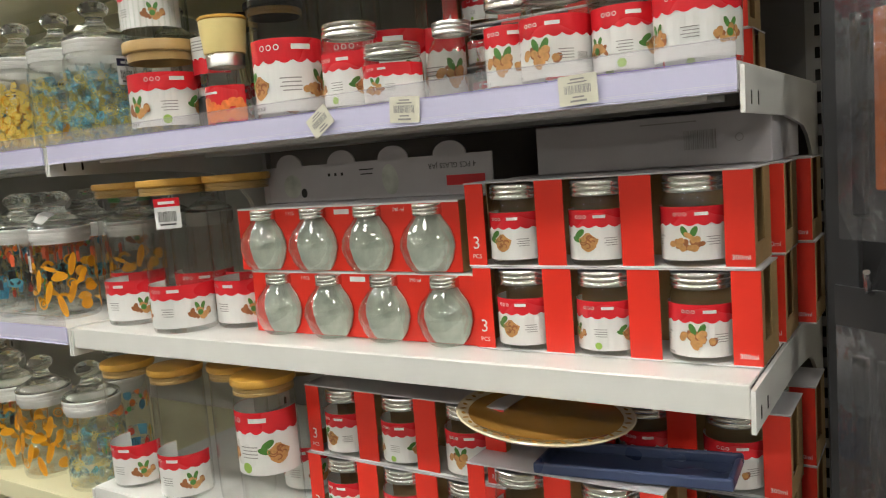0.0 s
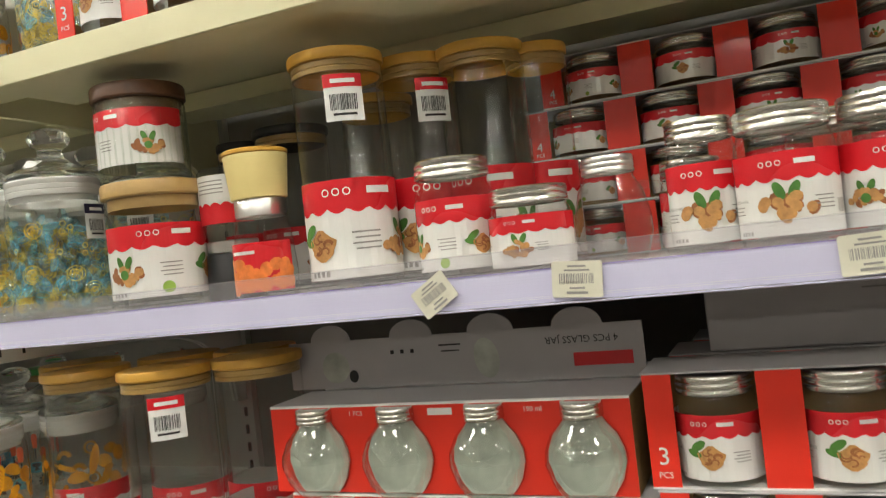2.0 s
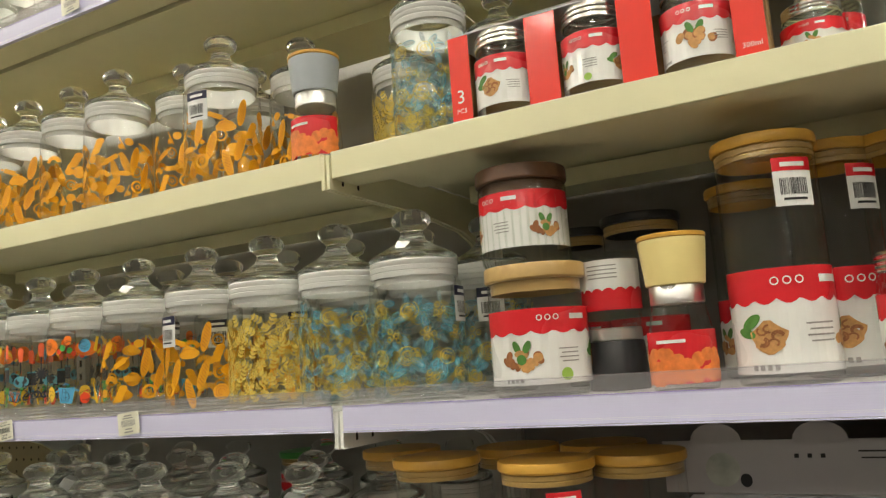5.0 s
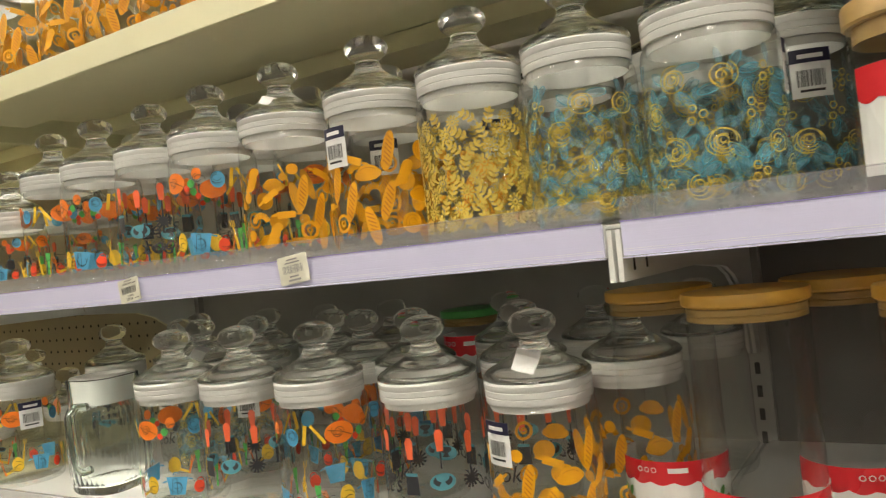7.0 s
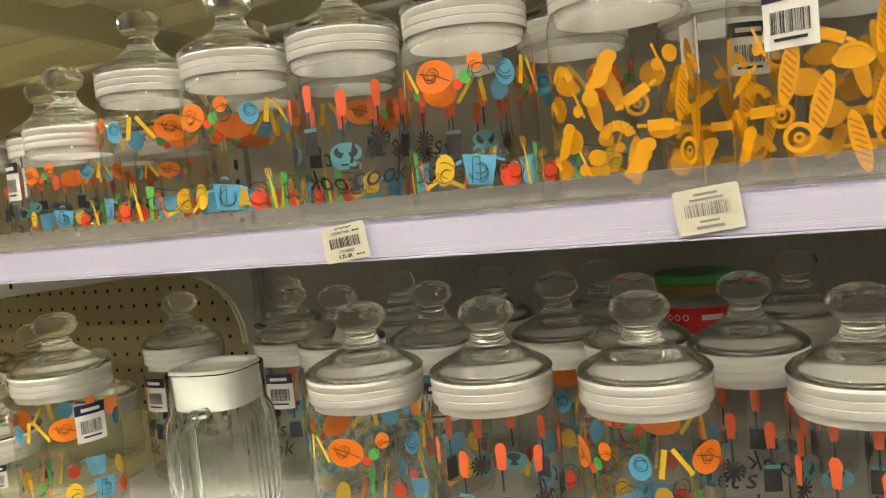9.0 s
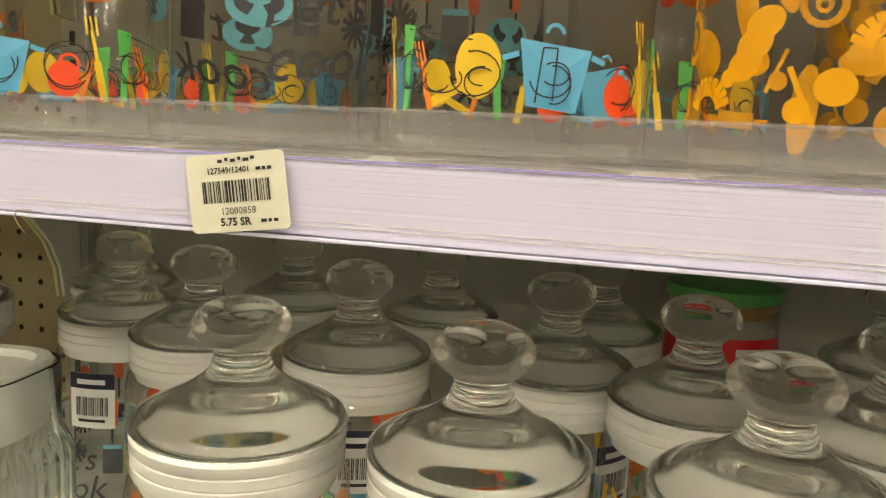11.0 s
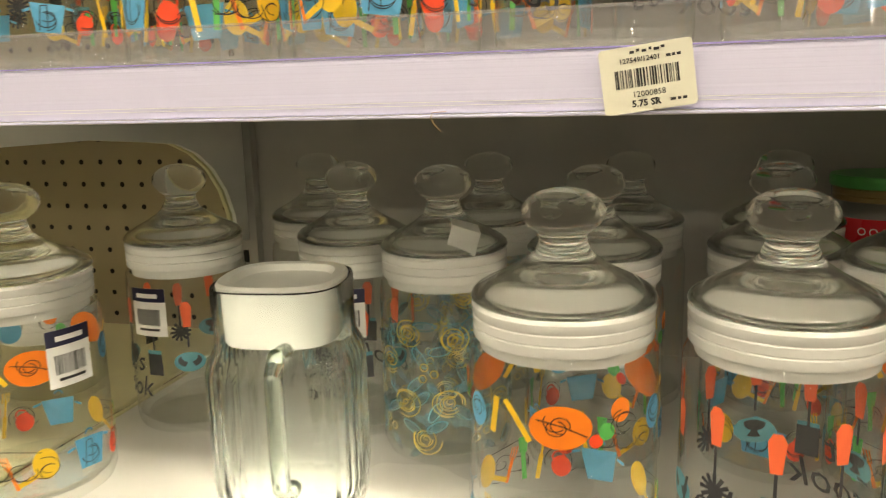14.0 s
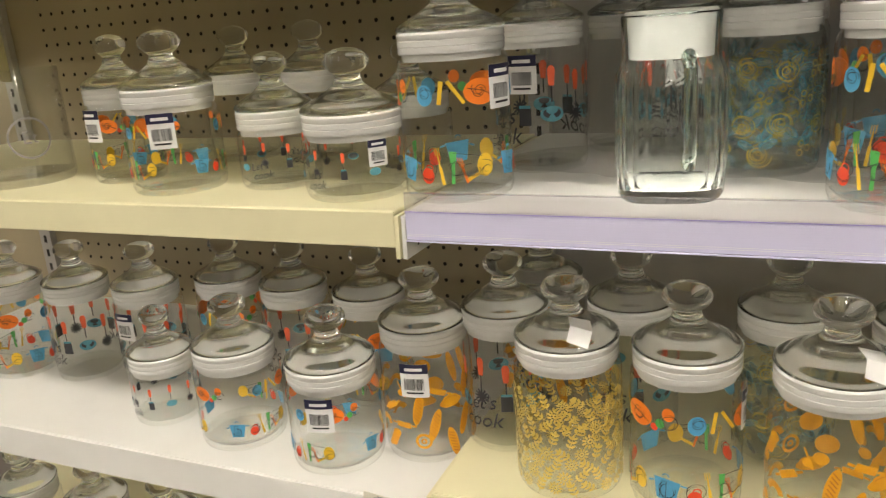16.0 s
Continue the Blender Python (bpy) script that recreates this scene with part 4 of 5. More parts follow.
THREE = [(0.0, 0.0225), (0.0845, 0.1165), (0.1765, 0.2085), (0.2755, 0.302)]
pack = multipack(THREE, (0.0525, 0.1465, 0.243), 0.0905, 0.078, 0.0322, "3", "300ml", "red carton of three tin-lidded glass jars, stacked on the shelf", (0, 3, 1))
pack2 = multipack(THREE, (0.0525, 0.1465, 0.243), 0.0905, 0.078, 0.0322, "3", "300ml", "red carton of three tin-lidded glass jars, stacked on the shelf", (0, 2, 4))
pack2.matrix_basis, pack.matrix_basis = pose(0.694, 0.052, Z3 + 0.001), pose(0.689, 0.056, Z3 + 0.0932)
for (px, py, pz, a) in ((0.698, 0.150, Z3 + 0.001, 0), (0.700, 0.148, Z3 + 0.0932, 0), (0.714, 0.245, Z3 + 0.001, 0), (0.712, 0.245, Z3 + 0.0932, 0),
                        (0.413, 0.058, Z2A + 0.001, -1), (0.416, 0.062, Z2A + 0.0932, -1), (0.700, 0.130, Z2A + 0.001, 0), (0.702, 0.132, Z2A + 0.0932, 0),
                        (0.712, 0.235, Z2A + 0.001, 0), (0.712, 0.235, Z2A + 0.0932, 0), (0.157, 0.008, Z5 + 0.001, 0.5)):
    copy_thing(pack2 if pz in (Z2A + 0.0932, Z5 + 0.001) else pack, pose(px, py, pz, 0, 0, a))
FOUR = [(0.0, 0.023), (0.083, 0.116), (0.176, 0.209), (0.269, 0.302), (0.362, 0.385)]
four = multipack(FOUR, (0.0530, 0.1465, 0.2395, 0.3325), 0.0520, 0.07, 0.0305, "4", "", "red carton of four small glass jars, stacked on the shelf", (2, 0, 1))
four.matrix_basis = pose(0.575, 0.238, Z4 + 0.001)
for i in range(1, 4):
    copy_thing(four, pose(0.575 + (0.012 if i == 3 else -0.004 * i), 0.238, Z4 + 0.001 + i * 0.0537))
tall2 = multipack([(0.0, 0.021), (0.092, 0.122), (0.195, 0.218)], (0.0565, 0.1575), 0.132, 0.078, 0.0345, "2", "", "red carton of two tall tin-lidded jars on the shelf", (2, 1))
tall2.matrix_basis = pose(0.690, 0.016, Z2A + 0.001)


# ---- bulb jars in their display tray ----
def bulb_tray(x, y, z):
    tr = thing("bulb_jar_tray", "red card tray holding four round bulb-shaped glass jars", "jar pack", "bulb jar trays")
    w, h, d = 0.350, 0.0815, 0.075
    part("front", Geo().box(0, w, 0.0, 0.0016, 0, h), RED_CARD, tr)
    part("side", Geo().box(0, 0.0016, 0.0018, d, 0, h), RED_CARD, tr)
    part("side", Geo().box(w - 0.0016, w, 0.0018, d, 0, h), CARD, tr)
    part("back", Geo().box(0, w, d, d + 0.0016, 0, h), GREY_CARD, tr)
    part("top", Geo().box(0, w, 0.0, d + 0.001, h, h + 0.0014), GREY_CARD, tr)
    part("edge", Geo().box(0, w, -0.0004, -0.0001, h - 0.0012, h + 0.001), WHITE_PAPER, tr)
    for i in range(4):
        bx = 0.052 + i * 0.0862
        R = 0.0345
        prof = [(0, 0.0015), (R * 0.55, 0.001), (R * 0.66, 0.004), (R * 0.86, 0.014), (R, 0.030), (R * 0.97, 0.040), (R * 0.82, 0.052), (R * 0.56, 0.062), (R * 0.47, 0.067), (R * 0.47, 0.071)]
        b = part("jar", Geo().lathe(prof, 36), BULB, tr, "bulb-shaped clear glass jar", True)
        b.location = (bx, -0.004, 0.0005)
        side = [(q * 0.95, zz) for q, zz in prof[1:9]]
        part("liner", Geo().extrude(side + [(-q, zz) for q, zz in reversed(side)], 0.0008, 0.0030), LINER, b, "pale lining seen through the glass")
        screw_lid(b, R * 0.52, 0.0670, 0.0128, SILVER, "polished steel lid")
        t = Ink(0, 0.0005)
        if i < 3:
            t.text(("1 PCS", "", "190 ml", "")[i] if i != 1 else "", bx + 0.0431, h - 0.0075, 0.0062)
            if i == 1:
                t.bar(bx + 0.0431, h - 0.0075, 0.024, 0.0062)
            t.done("printed_lettering", WHITE_PAPER, tr)
    tr.matrix_basis = pose(x, y, z)
    return tr


low_tray = bulb_tray(0.343, 0.060, Z3 + 0.001)
copy_thing(low_tray, pose(0.327, 0.060, Z3 + 0.0850))
copy_thing(low_tray, pose(0.335, 0.150, Z3 + 0.001))
copy_thing(low_tray, pose(0.335, 0.150, Z3 + 0.0850))
copy_thing(low_tray, pose(0.345, 0.250, Z3 + 0.001))


def header_card(x0, x1, y, z0, z1):
    hc = thing("display_header", "pale grey display card with rounded bumps behind the bulb jars", "display card")
    w = x1 - x0
    pts = [(0, 0), (w, 0), (w, z1 - z0)]
    for c in (0.842, 0.615, 0.388, 0.138):
        pts += [(w * c + 0.024 * math.cos(a), (z1 - z0) + 0.017 * math.sin(a)) for a in (math.pi * k / 10 for k in range(11))]
    pts.append((0, z1 - z0))
    part("card", Geo().extrude(pts, 0.0, 0.0018), GREY_CARD, hc)
    k = Ink(0, 0.0006)
    k.text("4 PCS GLASS JAR", w * 0.85, (z1 - z0) * 0.74, 0.0095, rot=math.pi)
    k.ell(w * 0.205, 0.012, 0.0055, 0.0065)
    for d in range(3):
        k.bar(w * (0.33 + 0.03 * d), (z1 - z0) * 0.7, 0.004, 0.004)
    k.bar(w * 0.5, (z1 - z0) * 0.78, 0.024, 0.0016).bar(w * 0.5, (z1 - z0) * 0.66, 0.02, 0.0014)
    k.done("printed_lettering", INK, hc)
    Ink(0, 0.0006).ell(w * 0.15, 0.022, 0.0165, 0.0165, n=24).ell(w * 0.60, 0.024, 0.013, 0.020, 0.15, n=24).done("printed_bulb", LINER, hc)
    Ink(0, 0.0009).bar(w * 0.90, (z1 - z0) * 0.36, 0.055, 0.0125).done("name_bar", RED, hc)
    hc.matrix_basis = pose(x0, y, z0)


header_card(0.300, 0.680, 0.141, Z3 + 0.1690, 1.319)


def carton(x0, x1, y0, y1, z0, z1):
    c = thing("shipping_carton", "pale grey shipping carton lying on red jar packs", "carton")
    part("body", Geo().box(0, x1 - x0, 0, y1 - y0, 0, z1 - z0, 0.0015), GREY_CARD, c)
    k = Ink(0, 0.0006)
    barcode(k, (x1 - x0) * 0.73, (z1 - z0) * 0.5, 0.034, 0.02, random.Random(4))
    k.bar((x1 - x0) * 0.6, (z1 - z0) * 0.86, 0.06, 0.0014)
    k.ring((x1 - x0) * 0.88, (z1 - z0) * 0.5, 0.004, 0.0008, 8)
    k.done("printed_barcode", GREY_INK, c)
    c.matrix_basis = pose(x0, y0, z0)


carton(0.735, 0.992, 0.150, 0.320, Z3 + 0.186, Z3 + 0.240)


# ---- canisters, grinders and other kitchen glass ----
made_cans = {}


def canister(x, y, z, r, H, kind=0, turn=0.0, tag=False, label_h=0.085, lid=None, ribbed=False, low=0.012, words="tall clear glass canister with a bamboo lid and nut label"):
    key = (r, H, kind, tag, label_h, lid, ribbed, low)
    if key in made_cans:
        return copy_thing(made_cans[key], pose(x, y, z, 0, 0, turn))
    wood = lid or BAMBOO
    c = thing("glass_canister", words, "canister", "wooden-lidded canisters")
    thick = wood in (WALNUT, GOLD)
    lt = 0.0165 if thick else 0.011
    hb = H - lt
    prof = [(0, 0.001), (r * 0.93, 0.0), (r * 0.98, 0.002), (r, 0.006), (r, hb)]
    if ribbed:
        g, n = Geo(), 192
        g.lathe([(0, 0.001), (r * 0.93, 0.0), (r, 0.006), (r, hb * 0.5), (r, hb - 0.004), (r * 0.97, hb)], n)
        g.v = [(a * (1 + 0.022 * math.cos(36 * math.atan2(b, a))), b * (1 + 0.022 * math.cos(36 * math.atan2(b, a))), zz) for a, b, zz in g.v]
        part("body", g, GLASS_RIB, c, smooth=True)
    else:
        part("body", Geo().lathe(prof), GLASS, c, smooth=True)
    if not thick:
        part("seal", Geo().lathe([(r * 0.95, hb - 0.011), (r * 0.975, hb - 0.0105), (r * 0.975, hb - 0.007), (r * 0.955, hb - 0.006), (r * 0.975, hb - 0.005), (r * 0.975, hb - 0.001), (r * 0.95, hb)]), SILICONE, c, smooth=True)
    part("lid", Geo().lathe([(r * 0.93, hb - 0.011), (r * 0.93, hb + 0.0005), (r * 1.02, hb + 0.0008), (r * 1.05, hb + 0.0025), (r * 1.05, hb + lt - 0.0025), (r * 1.03, hb + lt - 0.0005), (r * 0.95, H), (0, H)], 48), wood, c, "round wooden lid", True)
    if label_h:
        nut_label(c, r, low, low + label_h, 3.9, min(1.9, label_h / 0.05), kind, red=0.29)
    if tag:
        sticker(c, r, (-0.002 if kind == 0 else 0.02), hb - 0.036, 0.034, 0.042, head=RED)
    made_cans[key] = c
    c.matrix_basis = pose(x, y, z, 0, 0, turn)
    return c


def grinder(x, y, z, cap, flip=False, turn=0.0, H=0.140, words=""):
    g = thing("spice_grinder", words, "grinder", "spice grinders")
    r = 0.0295
    if not flip:
        b = part("bottle", Geo().lathe([(0, 0.001), (r * 0.92, 0.0), (r, 0.004), (r, 0.03), (r * 0.93, 0.055), (r * 0.80, H - 0.063)]), GLASS, g, smooth=True)
        part("collar", Geo().lathe([(r * 0.78, H - 0.064), (r * 0.82, H - 0.063), (r * 0.82, H - 0.048), (r * 0.8, H - 0.047)]), STEEL, g, "polished steel collar", True)
        part("cap", Geo().lathe([(r * 0.84, H - 0.047), (r * 0.90, H - 0.046), (r * 1.03, H - 0.008), (r * 1.02, H - 0.005), (r * 0.5, H - 0.005), (0, H - 0.005)]), cap, g, "flared grinder cap", True)
        part("cap_top", Geo().lathe([(r * 1.0, H - 0.0048), (r * 1.05, H - 0.004), (r * 1.05, H - 0.001), (r * 1.0, H), (0, H)]), BAMBOO, g, "thin bamboo disc", True)
        lab = Ink(r, 0.0008).patch(-0.045, 0.045, 0.006, 0.052, n=20).done("label", RED, g, "red label with dried fruit")
        f = Ink(r, 0.0013)
        rng = random.Random(8)
        for i in range(46):
            f.ell(rng.uniform(-0.040, 0.040), rng.uniform(0.010, 0.033), 0.0070, 0.0058, rng.uniform(0, 3), n=10)
        f.done("printed_fruit", ORANGE_FRUIT, lab)
        w = Ink(r, 0.0014)
        w.bar(-0.004, 0.043, 0.026, 0.003)
        w.done("name_bar", LABEL_WHITE, lab)
    else:
        part("cap", Geo().lathe([(0, 0), (r, 0.0), (r * 1.02, 0.003), (r * 0.94, 0.046), (r * 0.9, 0.048), (0, 0.048)]), cap, g, "black grinder cap", True)
        part("collar", Geo().lathe([(r * 0.86, 0.0482), (r * 0.9, 0.049), (r * 0.9, 0.060), (r * 0.86, 0.061)]), STEEL, g, "polished steel collar", True)
        part("bottle", Geo().lathe([(r * 0.85, 0.061), (r * 0.95, 0.075), (r, 0.09), (r, H - 0.003), (r * 0.95, H), (0, H - 0.001)]), GLASS, g, smooth=True)
        lab = Ink(r, 0.0008).patch(-0.045, 0.045, 0.080, H - 0.008, n=20).done("label", LABEL_WHITE, g, "white and red label")
        Ink(r, 0.0011).patch(-0.045, 0.045, 0.078, 0.097, n=40, wave=0.003, waves=8, top=True).done("red_band", RED, lab)
        k = Ink(r, 0.0011)
        for d in range(4):
            k.bar(0, H - 0.014 - 0.004 * d, 0.03, 0.0012)
        k.done("small_print", GREY_INK, lab)
    g.matrix_basis = pose(x, y, z, 0, 0, turn)
    return g


def mug_jar(x, y, z, r, H):
    m = thing("bulb_mug_jar", "round glass mug jar with tin lid and handle, on the shelf", "jar")
    part("body", Geo().lathe([(0, 0.001), (r * 0.7, 0.0), (r * 0.85, 0.004), (r * 1.02, 0.022), (r * 1.02, 0.036), (r * 0.85, 0.058), (r * 0.66, 0.068), (r * 0.64, H - 0.014)]), GLASS, m, smooth=True)
    screw_lid(m, r * 0.70, H - 0.014, 0.014, STEEL)
    part("handle", Geo().tube([(r * 0.8, -0.004, 0.060), (r * 1.25, -0.008, 0.058), (r * 1.5, -0.010, 0.042), (r * 1.42, -0.009, 0.024), (r * 1.0, -0.004, 0.014)], 0.0036), GLASS, m, "clear glass handle", True)

    m.matrix_basis = pose(x, y, z)


def square_jug(x, y, z, turn=0.0):
    j = thing("glass_jug", "square ribbed greenish glass jug with a white plastic lid", "jug")
    R, H = 0.0455, 0.152
    outer = [(0, 0.001), (R * 0.88, 0.0), (R * 0.96, 0.005), (R * 1.0, 0.030), (R * 1.0, 0.099), (R * 0.97, 0.107), (R * 0.885, 0.115), (R * 0.87, 0.120), (R * 0.885, H - 0.0015), (R * 0.87, H)]
    inner = [(R * 0.84, H - 0.0015), (R * 0.825, 0.120), (R * 0.84, 0.114), (R * 0.92, 0.104), (R * 0.94, 0.097), (R * 0.93, 0.030), (R * 0.88, 0.016), (R * 0.78, 0.011), (0, 0.010)]
    g = Geo().lathe(outer + inner, 144, power=3.4)
    g.v = [(a * (1 + 0.014 * math.cos(32 * math.atan2(b, a))), b * (1 + 0.014 * math.cos(32 * math.atan2(b, a))), q) if 0.012 < q < 0.103 and math.hypot(a, b) > R * 0.96 else (a, b, q) for a, b, q in g.v]
    part("body", g, GLASS_GREEN, j, smooth=True)
    part("lid", Geo().lathe([(0, 0.1165), (R * 0.74, 0.1165), (R * 0.765, 0.118), (R * 0.80, H - 0.006), (R * 0.83, H + 0.0005), (R * 0.80, H + 0.0025), (R * 0.66, H + 0.0022), (R * 0.62, H - 0.002), (0, H - 0.002)], 56, power=3.0), WHITE_PLASTIC, j, "white plastic push-in lid", True)
    part("handle", Geo().tube([(0.012, -R * 0.9, 0.118), (0.013, -R * 1.30, 0.121), (0.014, -R * 1.52, 0.112), (0.014, -R * 1.52, 0.07), (0.014, -R * 1.48, 0.046), (0.014, -R * 1.3, 0.036), (0.013, -R * 0.98, 0.036)], 0.0052, 10), KNOB, j, "thick glass handle", True)
    j.matrix_basis = pose(x, y, z, 0, 0, turn)


def straight_tumbler(x, y, z, r, H):
    t = thing("glass_container", "wide clear glass container with a printed grey badge", "container")
    part("body", Geo().lathe([(0, 0.001), (r * 0.95, 0.0), (r, 0.006), (r, H - 0.002), (r * 0.985, H), (r * 0.965, H - 0.002), (r * 0.96, 0.010), (0, 0.008)], 48), GLASS, t, smooth=True)
    print_badge(t, r, H, 0.0)
    t.matrix_basis = pose(x, y, z)


# bay of labelled jars, rail shelf
canister(0.209, 0.060, Z4, 0.0487, 0.129, 2, 50, label_h=0.072, lid=GOLD, words="wide clear glass canister with a gold wooden lid and nut label")
canister(0.203, 0.060, Z4 + 0.1295, 0.0450, 0.100, 1, -12, label_h=0.056, lid=WALNUT, ribbed=True, low=0.016, words="ribbed glass canister with a dark wooden lid, stacked on another canister")
grinder(0.352, 0.045, Z4, YELLOW_PLASTIC, words="spice grinder with a pale yellow flared cap, on the shelf")
grinder(0.277, 0.095, Z4, BLACK_PLASTIC, True, words="upside-down black spice grinder with a white label, on the shelf", H=0.136)
canister(0.437, 0.068, Z4, 0.0430, 0.217, 0, 38, tag=True, label_h=0.088, low=0.010)
canister(0.485, 0.140, Z4, 0.0400, 0.217, 0, 50, tag=True, label_h=0.088, low=0.010)
canister(0.553, 0.145, Z4, 0.0420, 0.217, 3, 0, label_h=0.088, low=0.010)
canister(0.600, 0.235 - 0.06, Z4, 0.0300, 0.214, 3, 0, label_h=0.088, low=0.010)
canister(0.283, 0.215, Z4, 0.0430, 0.190, 1, 0, label_h=0.06, lid=BLACK_PLASTIC, words="clear glass canister with a black lid and nut label")
canister(0.210, 0.215, Z4, 0.0280, 0.184, 1, 0, label_h=0.06, lid=BLACK_PLASTIC, words="slim glass canister with a black lid and nut label")
canister(0.400, 0.215, Z4, 0.0400, 0.205, 1, 0, label_h=0.07)
tin_jar(0.545, 0.060, Z4, 0.0345, 0.103, 2)
tin_jar(0.617, 0.042, Z4, 0.0340, 0.068, 1)
mug_jar(0.678, 0.072, Z4, 0.0310, 0.086)
tin_jar(0.738, 0.118, Z4, 0.0260, 0.078, 1)
tin_jar(0.752, 0.068, Z4, 0.0270, 0.103, 4, 10)
tin_jar(0.811, 0.050, Z4, 0.0350, 0.100, 4)
tin_jar(0.879, 0.062, Z4, 0.0320, 0.101, 5, 10)
tin_jar(0.949, 0.050, Z4, 0.0380, 0.104, 7)
tin_jar(0.845, 0.140, Z4, 0.0340, 0.103, 5)
tin_jar(0.925, 0.150, Z4, 0.0340, 0.103, 5)

# bay of labelled jars, white shelf
for cx, cy, a in ((0.071, 0.075, 0), (0.207, 0.052, 15), (0.283, 0.105, -8), (-0.020, 0.150, 0), (0.130, 0.160, 30), (0.225, 0.180, 60)):
    canister(cx, cy, Z3, 0.0455, 0.216, 1, a, tag=cx == 0.207, label_h=0.060, low=0.008)
for cx, cy, q in ((0.055, 0.052, 0.0385), (0.168, 0.052, 0.0385)):
    canister(cx, cy, Z2A, q, 0.196, 1, 0, label_h=0.062, low=0.006)
canister(0.262, 0.085, Z2A, 0.0400, 0.200, 1, 0, label_h=0)
canister(0.362, 0.040, Z2A, 0.0415, 0.202, 2, 0, label_h=0.085, low=0.075, tag=False)
canister(0.33, 0.150, Z2A, 0.0400, 0.196, 1, 0, label_h=0.062, low=0.006)

# cream top shelf of the same bay
tin_jar(0.492, 0.082, Z5, 0.0270, 0.056, 1)
tin_jar(0.505, 0.150, Z5, 0.0320, 0.090, 4)
canister(0.553, 0.090, Z5, 0.0340, 0.190, 1, 0, label_h=0.0)
canister(0.622, 0.045, Z5, 0.0340, 0.200, 1, 0, label_h=0.085, low=0.010)
canister(0.690, 0.080, Z5, 0.0320, 0.180, 1, 0, label_h=0.0)
tin_jar(0.755, 0.060, Z5, 0.0330, 0.100, 4)
copy_thing(tall2, pose(0.800, 0.060, Z5 + 0.001))
grinder(-0.040, 0.040, Z5, GREY_PLASTIC, words="spice grinder with a grey flared cap, on the cream shelf", H=0.132)

